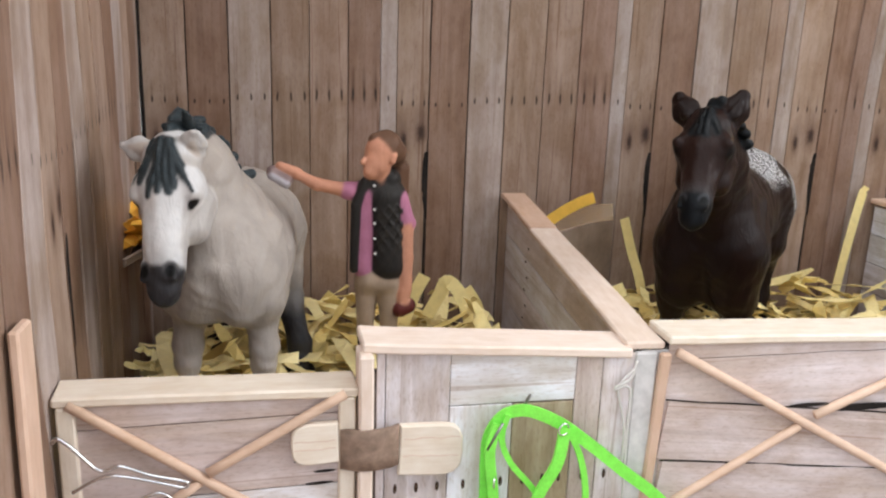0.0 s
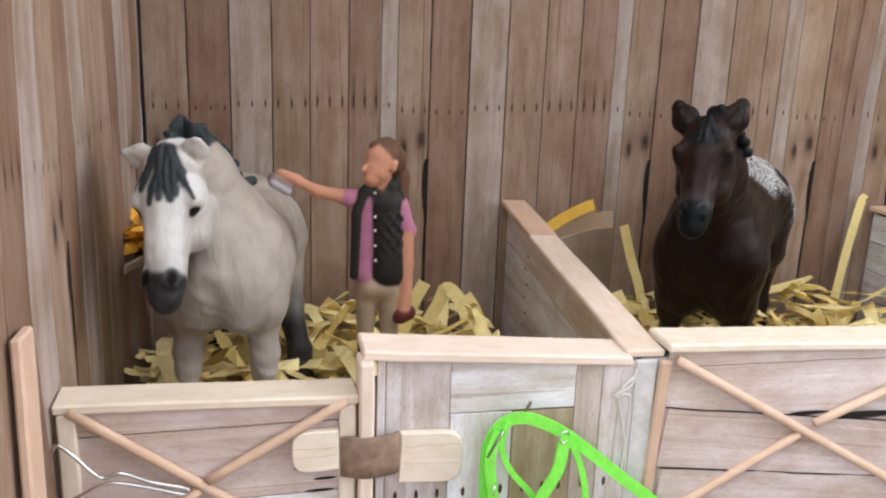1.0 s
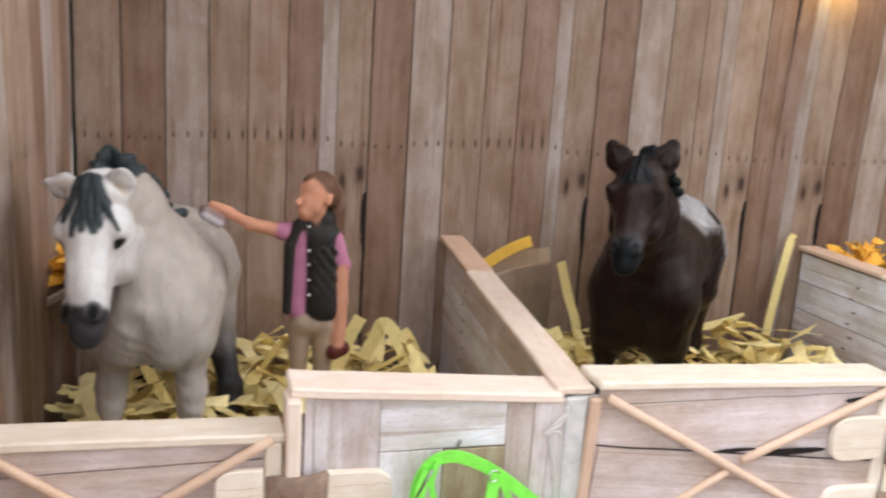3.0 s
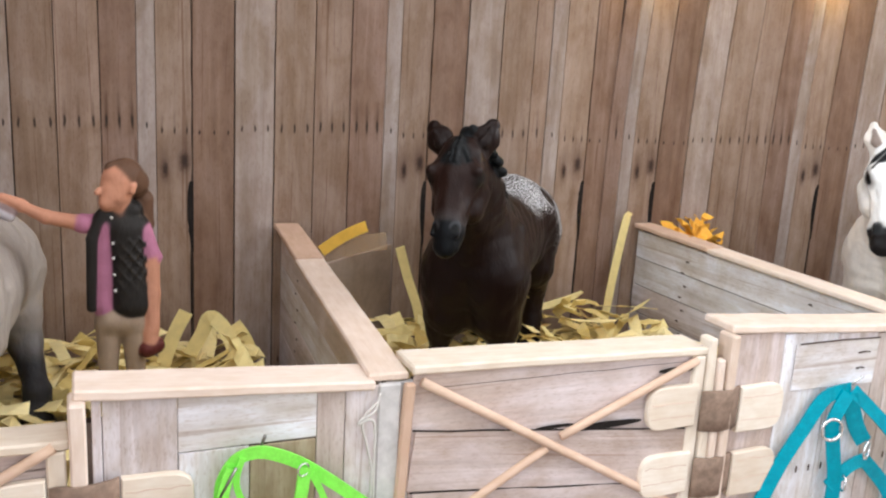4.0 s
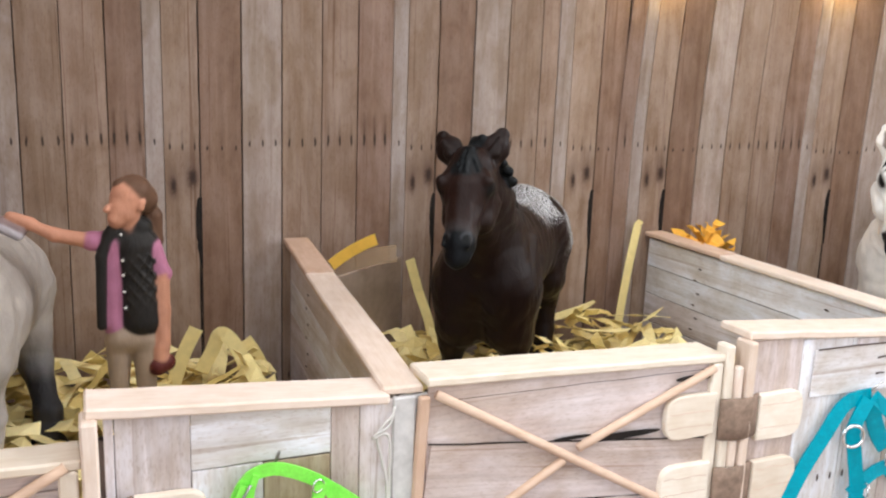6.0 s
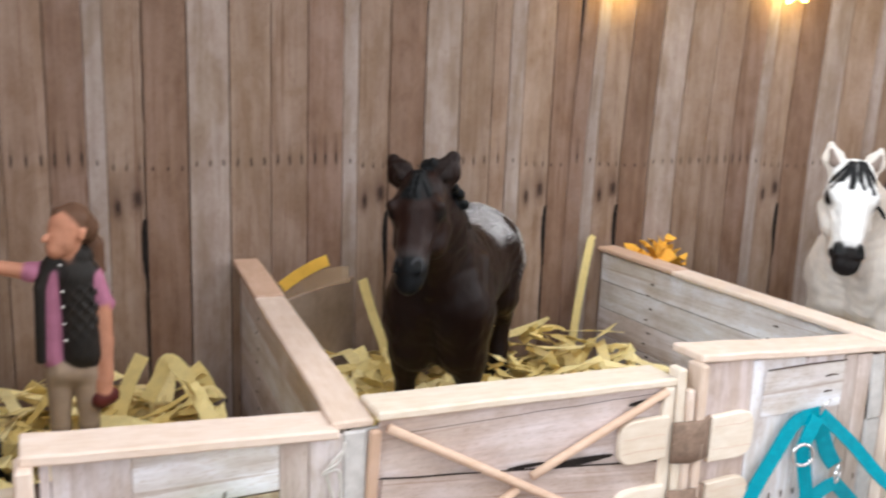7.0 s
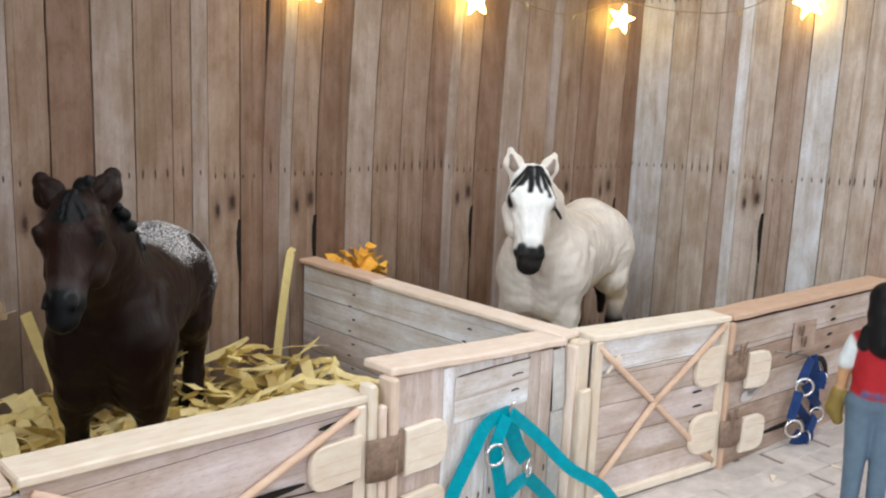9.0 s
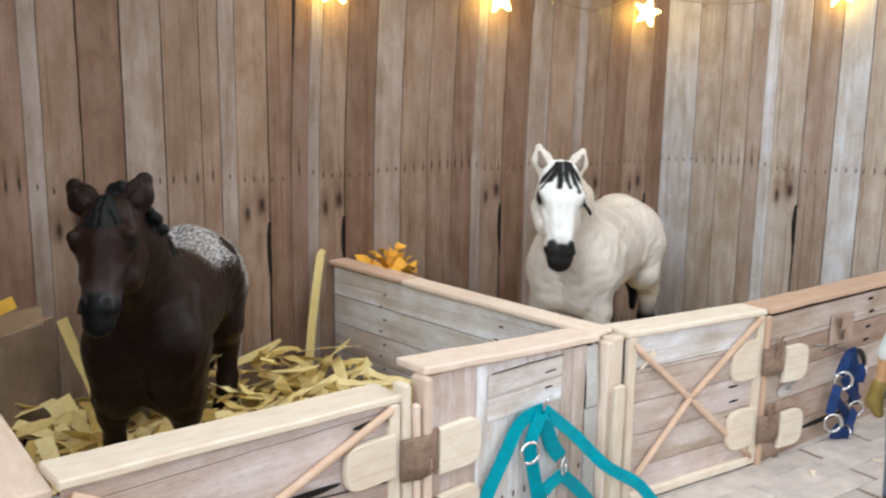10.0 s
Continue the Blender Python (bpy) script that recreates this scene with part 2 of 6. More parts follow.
def ribbon_bm(points, width, thick=0.0007, face=(0, -1, 0), twist=0.0):
    """A flat band through the points, its broad side turned to face."""
    bm = bmesh.new()
    pts = [Vector(p) for p in points]
    rings = []
    for i, p in enumerate(pts):
        d = (pts[min(i + 1, len(pts) - 1)] - pts[max(i - 1, 0)]).normalized()
        f = Vector(face)
        side = d.cross(f)
        side = side.normalized() if side.length > 1e-4 else d.orthogonal().normalized()
        up = side.cross(d).normalized()
        if twist:
            side.rotate(Matrix.Rotation(twist * i / len(pts), 3, d))
            up = side.cross(d)
        rings.append([bm.verts.new(p + side * a * width / 2 + up * b * thick / 2) for a, b in ((-1, -1), (1, -1), (1, 1), (-1, 1))])
    for a, b in zip(rings, rings[1:]):
        for k in range(4):
            bm.faces.new((a[k], a[(k + 1) % 4], b[(k + 1) % 4], b[k]))
    bm.faces.new(rings[0][::-1])
    bm.faces.new(rings[-1])
    return bm


def ring_bm(radius, wire, seg=28):
    pts = [(math.cos(a * math.tau / seg) * radius, 0, math.sin(a * math.tau / seg) * radius) for a in range(seg)]
    return tube_bm(pts, wire, 8, True)

# ---- setting: room, table top, walls ----
M_PLASTER = speckled("white_room_plaster", (0.75, 0.73, 0.70), 0.05, 0.9, 20)
M_TABLE = speckled("pale_table_top", (0.55, 0.47, 0.38), 0.15, 0.5, 40)
M_CEIL = speckled("white_ceiling_paint", (0.8, 0.8, 0.79), 0.04, 0.9, 15)


def slab(name, lo, hi, mat, label, category, kind="structure"):
    bm = bmesh.new()
    bmesh.ops.create_cube(bm, size=1.0)
    bmesh.ops.scale(bm, vec=[b - a for a, b in zip(lo, hi)], verts=bm.verts)
    bmesh.ops.translate(bm, vec=[(b + a) / 2 for a, b in zip(lo, hi)], verts=bm.verts)
    return tagged(part(name, bm, mat), label, category, "", kind)


slab("floor_room", (-1.7, -1.4, -0.80), (1.9, 2.0, -0.75), M_TABLE, "plain floor of the room round the table", "floor")
slab("ceiling", (-1.7, -1.4, 1.75), (1.9, 2.0, 1.80), M_CEIL, "plain white ceiling of the room", "ceiling")
slab("wall_room_north", (-1.7, 2.0, -0.75), (1.9, 2.1, 1.75), M_PLASTER, "plain white wall of the room", "wall")
# window openings out of view, added to go with the lamps
for side, xa, xb in (("west", -1.8, -1.7), ("east", 1.9, 2.0)):
    slab("wall_room_" + side + "_low", (xa, -1.4, -0.75), (xb, 2.0, 0.35), M_PLASTER, "plain white wall under an added, unseen window opening", "wall")
    slab("wall_room_" + side + "_high", (xa, -1.4, 1.55), (xb, 2.0, 1.75), M_PLASTER, "plain white wall over an added, unseen window opening", "wall")
    slab("wall_room_" + side + "_near", (xa, -1.4, 0.35), (xb, -0.9, 1.55), M_PLASTER, "plain white wall beside an added, unseen window opening", "wall")
    slab("wall_room_" + side + "_far", (xa, 0.8, 0.35), (xb, 2.0, 1.55), M_PLASTER, "plain white wall beside an added, unseen window opening", "wall")
slab("wall_room_south_low", (-1.7, -1.5, -0.75), (1.9, -1.4, 0.30), M_PLASTER, "plain white wall under an added, unseen window opening", "wall")
slab("wall_room_south_high", (-1.7, -1.5, 1.60), (1.9, -1.4, 1.75), M_PLASTER, "plain white wall over an added, unseen window opening", "wall")
slab("wall_room_south_west", (-1.7, -1.5, 0.30), (-1.2, -1.4, 1.60), M_PLASTER, "plain white wall beside an added, unseen window opening", "wall")
slab("wall_room_south_east", (0.6, -1.5, 0.30), (1.9, -1.4, 1.60), M_PLASTER, "plain white wall beside an added, unseen window opening", "wall")
slab("table_top", (-0.30, -0.45, -0.035), (0.85, 0.60, -0.004), M_TABLE, "pale table top under the toy stable", "table")

WALL_H = 0.30
# unseen card, added only to keep overhead light off the back wall
slab("ceiling_stable", (-0.075, 0.300, 0.300), (0.580, 0.400, 0.304), M_PLASTER, "unseen plain card added over the toy stable's rear to shade the back wall", "roof")
TONES = {"A": (0.273, 0.180, 0.132), "B": (0.412, 0.341, 0.302), "C": (0.353, 0.259, 0.199), "D": (0.337, 0.243, 0.187),
         "E": (0.289, 0.195, 0.150), "F": (0.412, 0.348, 0.317), "G": (0.369, 0.273, 0.213)}
# the third sheet, same boards: its stronger, cooler light is put into the tones
TONES_EAST_LIT = {"A": (0.352, 0.273, 0.229), "B": (0.546, 0.537, 0.546), "C": (0.458, 0.396, 0.348), "D": (0.440, 0.378, 0.330), "E": (0.396, 0.317, 0.273), "F": (0.546, 0.546, 0.572), "G": (0.458, 0.396, 0.352)}
JOINTS = {"A": 0.00050, "B": 0.00045, "C": 0.00028, "D": 0.00034, "E": 0.00010, "F": 0.00012, "G": 0.00055}
PLANK_MESH = {}


def plank(parent, m, width, height, tone, wave=0.0, seed=0, bend=0.0, tones=TONES):
    """One printed board, standing; its x axis runs up the wall. wave: how far it snakes, bend: how far its top leans aside."""
    key = (round(width, 4), round(height, 4), wave, seed, tone, bend)
    if key not in PLANK_MESH:
        n = 40
        bm = bmesh.new()
        rows = []
        for i in range(n + 1):
            x = height * i / n
            d = wave * noise.noise(Vector((x * 14, seed * 0.22, 0))) + bend * max(0.0, (x - 0.125) / 0.075) ** 1.4
            j = JOINTS[tone] * (1 + 0.6 * noise.noise(Vector((x * 90, seed * 5.7, 1))))
            l, r = -width / 2 + 0.0001, width / 2 - j
            rows.append([bm.verts.new((x, y + d, z)) for y, z in ((l, -0.0006), (l, 0.0004), (l + 0.0002, 0.0006), (r - 0.0003, 0.0006), (r, 0.0004), (r, -0.0006))])
        for a, b in zip(rows, rows[1:]):
            for k in range(5):
                bm.faces.new((a[k], b[k], b[k + 1], a[k + 1]))
        me = bpy.data.meshes.new("plank")
        bmesh.ops.recalc_face_normals(bm, faces=bm.faces)
        bm.to_mesh(me)
        bm.free()
        me.materials.append(PRINTS[tone])
        PLANK_MESH[key] = me
    ob = new("plank", PLANK_MESH[key])
    ob.parent, ob.matrix_basis = parent, m
    k = random.Random(seed * 13 + 5).uniform(0.93, 1.07)
    ob.color = (*[c * k for c in tones[tone]], 1)
    return ob


def mark_bm(bm, m, cx, cz, w, h, lean=0.0, sides=10):
    """A small printed mark, an oval patch on the wall's face."""
    vs = []
    for i in range(sides):
        a = i * math.tau / sides
        x, z = math.cos(a) * w / 2, math.sin(a) * h / 2
        vs.append(bm.verts.new(m @ Vector((cx + x + lean * z, 0, cz + z))))
    bm.faces.new(vs)


def boarded_wall(name, p, q, edges, tones, label, wave=0.0, bend=0.0, lifted=0.0, colours=TONES):
    """A wall from p to q (in plan) faced with boards; the boards' edges are metres along it. Boards face to the right of p to q.
    lifted: how far the first board's free edge curls off the wall."""
    p, q = Vector((*p, 0)), Vector((*q, 0))
    ln = (q - p).length
    frame_m = along(p, q)
    bm = box_bm(ln, 0.006, WALL_H, 0)
    bmesh.ops.translate(bm, vec=(0, 0.0037, WALL_H / 2), verts=bm.verts)
    wall = tagged(part(name, bm, M_SEAM, None, "", frame_m), label, "wall", "", "structure")
    cracks = bmesh.new()
    out = Matrix.Translation((0, -0.00075, 0))
    stand = Matrix(((0, 1, 0, 0), (0, 0, -1, 0), (1, 0, 0, 0), (0, 0, 0, 1)))
    for i, (a, b, tone) in enumerate(zip(edges, edges[1:], tones)):
        m = Matrix.Translation(((a + b) / 2, 0, 0)) @ stand
        if lifted and i < 2:
            tilt = math.degrees(math.atan2(lifted * (1.0 if i == 0 else 0.35), edges[1] - edges[0]))
            m = Matrix.Translation((b, -lifted * 0.35 * (i == 0), 0)) @ pose(0, 0, 0, 0, 0, tilt * (0.65 if i == 0 else 1)) @ Matrix.Translation(((a - b) / 2, 0, 0)) @ stand
        plank(wall, m, b - a, WALL_H, tone, wave, i + 1, bend * (1 - 0.5 * i / len(tones)), colours)
        if tone == "G":
            c = b - 0.0010
            vs = []
            for k in range(25):
                z = 0.1045 - 0.0325 * k / 24
                w = 0.0026 * math.sin(math.pi * min(1, (k + 1) / 25) ** 0.7) ** 0.6 + 0.0004 * noise.noise(Vector((k * 0.5, i, 3)))
                vs.append((out @ Vector((b + 0.0002 + bend * 0, 0, z)), out @ Vector((b - max(w, 0.0005), 0, z))))
            for (r0, l0), (r1, l1) in zip(vs, vs[1:]):
                cracks.faces.new([cracks.verts.new(v) for v in (r0, l0, l1, r1)])
            mark_bm(cracks, out, c, 0.054, 0.0008, 0.052, 0.0, 12)
    bmesh.ops.recalc_face_normals(cracks, faces=cracks.faces)
    part("crack_print", cracks, M_GAP, wall)["kind"] = "stuff"
    return wall


M_SEAM = speckled("dark_printed_seam", (0.085, 0.060, 0.046), 0.3, 0.8, 200)
X0 = -0.066
B_EDGES = [x - X0 for x in (-0.0655, -0.0457, -0.0279, -0.0098, 0.0069, 0.0241, 0.0386, 0.0462, 0.0616, 0.0800, 0.0979, 0.1163, 0.1335, 0.1505, 0.1580,
                            0.1740, 0.1927, 0.2115, 0.2297, 0.2395, 0.2480, 0.2659, 0.2812)]
boarded_wall("wall_north", (X0, 0.383), (0.2812, 0.383), B_EDGES, "GABCDEFGABCDEFGABCDFGA", "tall toy stable back wall of weathered printed boards")
# the second sheet bends slightly forwards and its free edge curls
C0, C1 = Vector((0.2806, 0.3825)), Vector((0.563, 0.348))
C_EDGES = [-0.0022, 0.0070, 0.0140, 0.0295, 0.0475, 0.0650, 0.0830, 0.1005, 0.1152, 0.1225, 0.1385, 0.1575, 0.1745, 0.1960, 0.2050, 0.2254, 0.2448, 0.2690, 0.2845]
boarded_wall("wall_north_east", C0, C1, C_EDGES, "EFGABCDEFGABCFGAGA", "second sheet of weathered printed boards on the back wall", bend=0.0032, lifted=0.0005)
R_EDGES = [0.0, 0.0249, 0.0433, 0.0626, 0.0729, 0.0807, 0.1002, 0.1187, 0.1367, 0.1514, 0.1650, 0.1800, 0.1870, 0.2050, 0.2240, 0.2420, 0.2652]
boarded_wall("wall_east", C1, (0.572, 0.083), R_EDGES, "BCDEFGABCDEFGABC", "side wall of weathered printed boards, stronger light put into their tones", colours=TONES_EAST_LIT)
L_EDGES = [0.018 * i for i in range(15)] + [0.26]
boarded_wall("wall_west", (X0 - 0.001, 0.123), (X0, 0.383), L_EDGES, "BCDEFGABCDEFGAB", "side wall of wavy weathered printed boards", 0.008)
# solid dark bar stands in for the shade inside the open corner gap
bar("corner_gap", (X0 + 0.0012, 0.3818, 0.085), (X0 + 0.0008, 0.3818, 0.299), 0.0016, 0.0010, M_GAP, None, (0, 1, 0), 0.0002, 0.0004)
tagged(scene.objects["corner_gap"], "dark strip painting in the shaded corner gap between two board sheets", "gap", "", "structure")
# a further sheet overlaps the top of the back wall
TOP_Z = 0.2440
for name, p, q, n in (("wall_top_north", (X0 + 0.002, 0.3818), (0.2800, 0.3818), 5), ("wall_top_north_east", (0.2812, 0.3812), (0.5615, 0.3470), 4)):
    a, b = Vector((*p, 0)), Vector((*q, 0))
    sheet_m = along(a, b)
    ln = (b - a).length
    bm = box_bm(ln, 0.0008, WALL_H - TOP_Z - 0.001, 0)
    bmesh.ops.translate(bm, vec=(0, 0, (WALL_H + TOP_Z) / 2), verts=bm.verts)
    top = tagged(part(name, bm, M_BOARD, None, "", sheet_m), "upper sheet of brown printed boards along the top of the wall", "wall", "", "structure")
    for i in range(n):
        m = Matrix.Translation((ln * (i + 0.5) / n, -0.0010, TOP_Z)) @ Matrix(((0, 1, 0, 0), (0, 0, -1, 0), (1, 0, 0, 0), (0, 0, 0, 1)))
        plank(top, m, ln / n, WALL_H - TOP_Z - 0.001, "CDCDC"[i], 0.0, i + 30)

# ---- floor of the toy stable ----
M_BRICK = speckled("pale_brick_print", (0.60, 0.535, 0.50), 0.2, 0.6, 120)
M_JOINT = speckled("brown_joint_print", (0.28, 0.21, 0.17), 0.2, 0.7, 200)
ground = slab("floor", (-0.12, -0.06, -0.004), (0.60, 0.40, 0.0), M_JOINT, "toy stable floor of pale printed bricks", "floor")
brick_me = bpy.data.meshes.new("brick")
bmk = box_bm(0.0375, 0.0130, 0.0010, 0.0003)
bmk.to_mesh(brick_me)
bmk.free()
brick_me.materials.append(M_BRICK)
lay = pose(0.40, 0.176, 0.0003, 0, 0, -9)
rb = random.Random(4)
for row in range(-1, 10):
    for c in range(-5, 6):
        m = lay @ pose(0.0380 * c + (0.019 if row % 2 else 0) + rb.uniform(-0.003, 0.003), -0.0134 * row, rb.uniform(-0.0002, 0.0001), 0, 0, rb.uniform(-0.6, 0.6))
        p = m.translation
        if 0.25 < p.x < 0.535 and 0.03 < p.y:
            o = new("brick", brick_me)
            o.parent, o.matrix_basis = ground, m
slab("stall_floor", (X0 + 0.001, 0.212, 0.0), (0.556, 0.345, 0.014), M_BOARD, "low brown card base under the straw of the stalls", "floor")

# ---- fence: panels, gates, dividers ----
def paper_piece(parent, p, wv, hv, tone, out, seed=1, thick=0.0008, name="plank"):
    """A flat printed piece: corner p, width vector wv, height vector hv, lying out by thick."""
    p, wv, hv, out = Vector(p), Vector(wv), Vector(hv), Vector(out).normalized()
    vertical = hv.length > wv.length
    lv, sv = (hv, wv) if vertical else (wv, hv)
    m = Matrix((lv.normalized(), out.cross(lv).normalized(), out)).transposed().to_4x4()
    m.translation = p + sv / 2 + out * thick / 2
    k = random.Random(seed).uniform(0.94, 1.06)
    return part(name, box_bm(lv.length, sv.length - 0.00022, thick, 0.0002), M_PRINT, parent, "", m, [c * k for c in TONES_FENCE[tone]])


# same paper as the walls; the fence's stronger light is put into these tones
TONES_FENCE = {"l": (0.68, 0.635, 0.64), "w": (0.77, 0.775, 0.81), "p": (0.64, 0.560, 0.540), "b": (0.46, 0.355, 0.30), "m": (0.58, 0.505, 0.465), "y": (0.50, 0.43, 0.31)}


def gate(name, p, q, ztop, zbot, label, boards, braces, cap=0.0150, left_post=True, sloping=(), seams=()):
    """A stall gate from p to q in plan: printed boards, a cap stick, two posts, a bottom rail and crossed dowels."""
    g = thing(name, label, "gate", "stall gates", at=(p[0], p[1], 0))
    o = Vector((p[0], p[1], 0))
    a, b = Vector((*p, 0)) - o, Vector((*q, 0)) - o
    u = (b - a).normalized()
    out = Vector((u.y, -u.x, 0))
    zl, zr = ztop
    up = Vector((0, 0, 1))
    bm = box_bm((b - a).length, 0.0025, max(zl, zr) - zbot - 0.003, 0.0002)
    part("board", bm, M_BOARD, g, "", Matrix.Translation((0, 0, (max(zl, zr) + zbot - 0.006) / 2)) @ along(a - out * 0.0012, b - out * 0.0012))
    high = max(zl, zr) - 0.0023
    seams = [zbot] + (list(seams) or [zbot + (high - zbot) * (i + 1) / len(boards) for i in range(len(boards) - 1)]) + [high]
    for i, tone in enumerate(boards):
        paper_piece(g, a + up * seams[i], b - a, up * (seams[i + 1] - seams[i] - 0.0001), tone, out, i * 7 + len(name) + int(p[0] * 900))
    for z0, z1, tone in sloping:
        fall = Vector((0, 0, -0.0118))
        paper_piece(g, a + out * 0.0007 + up * z0, b - a + fall, up * (z1 - z0), tone, out, int(z0 * 9000))
        bar("printed_line", a + out * 0.00155 + up * z1, b + out * 0.00155 + up * z1 + fall, 0.0001, 0.0005, M_GAP, g, bev=0.0, wob=0.0004)
    cw = cap / 2 - 0.0025
    bar("cap_stick", a - out * cw + up * (zl - 0.001) - u * 0.001, b - out * cw + up * (zr - 0.001) + u * 0.001, cap, 0.0026, M_CREAM, g)
    if left_post:
        bar("post", a + u * 0.0022 + out * 0.0015 + up * zbot, a + u * 0.0022 + out * 0.0015 + up * (zl - 0.0024), 0.0024, 0.0045, M_CREAM, g, up=u)
    bar("post", b - u * 0.0022 + out * 0.0015 + up * zbot, b - u * 0.0022 + out * 0.0015 + up * (zr - 0.0024), 0.0024, 0.0045, M_CREAM, g, up=u)
    bar("bottom_rail", a + u * 0.0045 + out * 0.0015 + up * (zbot + 0.002), b - u * 0.0045 + out * 0.0015 + up * (zbot + 0.002), 0.0026, 0.004, M_CREAM, g)
    for (s0, z0, s1, z1, lift) in braces:
        e0, e1 = a + (b - a) * s0 + out * lift + up * z0, a + (b - a) * s1 + out * lift + up * z1
        pts = [e0 + (e1 - e0) * (i / 8) for i in range(9)]
        part("brace", tube_bm([v - e0 for v in pts], 0.0014, 10), M_TAN2, g, "", Matrix.Translation(e0), smooth=True)
    return g


M_TAN2 = bare_wood("pinkish_dowel_wood", (0.69, 0.515, 0.405))


def divider(name, p, q, z0, z1, label, tones):
    d = thing(name, label, "divider", "stall dividers", at=(p[0], p[1], 0))
    a, b = Vector((0, 0, 0)), Vector((q[0] - p[0], q[1] - p[1], 0))
    u = (b - a).normalized()
    out = Vector((u.y, -u.x, 0))
    up = Vector((0, 0, 1))
    ln = (b - a).length
    bm = box_bm(ln, 0.003, z0 - 0.004, 0.0002)
    for v in bm.verts:
        if v.co.z > 0:
            v.co.z += (z1 - z0) * v.co.x / ln
    part("board", bm, M_BOARD, d, "", Matrix.Translation((0, 0, (z0 - 0.004) / 2 + 0.001)) @ along(a, b))
    n = len(tones)
    for side in (1, -1):
        for i, tone in enumerate(tones):
            f0, f1 = i / n, (i + 1) / n
            bmq = bmesh.new()
            w = 0.0003
            zs = [(z0 - 0.004) * f0 + w, (z0 - 0.004) * f1 - w, (z1 - 0.004) * f1 - w, (z1 - 0.004) * f0 + w]
            co = [(0, zs[0]), (0, zs[1]), (ln, zs[2]), (ln, zs[3])]
            fr = [bmq.verts.new((x, -side * 0.0022, z + 0.001)) for x, z in co]
            bk = [bmq.verts.new((x, -side * 0.0014, z + 0.001)) for x, z in co]
            bmq.faces.new(fr)
            for k in range(4):
                bmq.faces.new((fr[k], fr[(k + 1) % 4], bk[(k + 1) % 4], bk[k]))
            bmesh.ops.recalc_face_normals(bmq, faces=bmq.faces)
            kk = random.Random(i * 5 + side).uniform(0.93, 1.07)
            part("plank", bmq, M_PRINT, d, "", along(a, b), [c * kk for c in TONES_FENCE[tone]])
    cut = 0.66
    mid = a + (b - a) * cut
    zc = z0 + (z1 - z0) * cut
    bar("cap_stick", a - u * 0.003 + up * (z0 - 0.001), mid + up * (zc - 0.001), 0.0118, 0.0024, M_STICK, d)
    bar("cap_stick", mid + u * 0.0004 + up * (zc - 0.0005), b + up * (z1 - 0.0005), 0.0118, 0.0024, M_TAN, d)
    return d


def panel(name, p, q, ztop, label, tones, cap_mat, widths=None, horizontal=False):
    """A fixed front panel between two gates."""
    g = thing(name, label, "fence panel", "front panels", at=(p[0], p[1], 0))
    a, b = Vector((0, 0, 0)), Vector((q[0] - p[0], q[1] - p[1], 0))
    u = (b - a).normalized()
    out = Vector((u.y, -u.x, 0))
    up = Vector((0, 0, 1))
    ln = (b - a).length
    zl, zr = ztop
    part("board", box_bm(ln, 0.003, min(zl, zr) - 0.004, 0.0002), M_BOARD, g, "", Matrix.Translation((0, 0, (min(zl, zr) - 0.004) / 2)) @ along(a - out * 0.0016, b - out * 0.0016))
    if horizontal:
        h = (min(zl, zr) - 0.004) / len(tones)
        for i, tone in enumerate(tones):
            paper_piece(g, a + up * h * i, b - a, up * (h - 0.0002), tone, out, i + 40)
    else:
        widths = widths or [1] * len(tones)
        s = 0.0
        for i, (tone, w) in enumerate(zip(tones, widths)):
            f = w / sum(widths)
            zt = zl + (zr - zl) * (s + f / 2) - 0.003
            paper_piece(g, a + (b - a) * s, (b - a) * f, up * zt, tone, out, i + 60)
            s += f
    bar("cap_stick", a - u * 0.001 - out * 0.0050 + up * (zl - 0.001), b + u * 0.0005 - out * 0.0050 + up * (zr - 0.001), 0.0150, 0.0028, cap_mat, g, wob=0.0006)
    return g


M_GLUE = speckled("dried_glue", (0.68, 0.65, 0.61), 0.05, 0.12, 500)
M_WHITEPAPER = speckled("white_paper", (0.62, 0.60, 0.585), 0.15, 0.6, 300)

# dowels: share along the gate, height, share, height, how far they stand out
XB1 = [(0.035, 0.0690, 0.96, 0.0180, 0.0022), (0.04, 0.0230, 0.45, 0.0445, 0.0020), (0.48, 0.0470, 0.965, 0.0670, 0.0024)]
XB2 = [(0.02, 0.0738, 0.97, 0.0185, 0.0022), (0.04, 0.0246, 0.435, 0.0478, 0.0020), (0.48, 0.0512, 0.965, 0.0718, 0.0024)]
XB3 = [(0.03, 0.0715, 0.96, 0.0060, 0.0020), (0.06, 0.0115, 0.445, 0.0425, 0.0026), (0.445, 0.0425, 0.955, 0.0720, 0.0028)]
g_1 = gate("gate", (-0.0645, 0.200), (0.0095, 0.203), (0.0705, 0.068), 0.006, "small wooden gate with crossed dowels before the dapple grey toy horse", "wpp", XB1, 0.0125, seams=(0.0400, 0.0610))
g_2 = gate("gate", (0.1005, 0.204), (0.2035, 0.204), (0.0785, 0.0755), 0.006, "wide wooden gate with crossed dowels before the dark toy horse", "pp", XB2, left_post=False, sloping=((0.0200, 0.0395, "p"), (0.0395, 0.0588, "p")))
g_3 = gate("gate", (0.319, 0.199), (0.402, 0.184), (0.0765, 0.0755), 0.002, "wooden gate with crossed dowels before the cream toy horse", "pmpmw", XB3)
divider("stall_divider", (0.0932, 0.2065), (0.1035, 0.380), 0.0765, 0.0845, "low stall divider of printed boards with a pale stick cap", "mllwl")
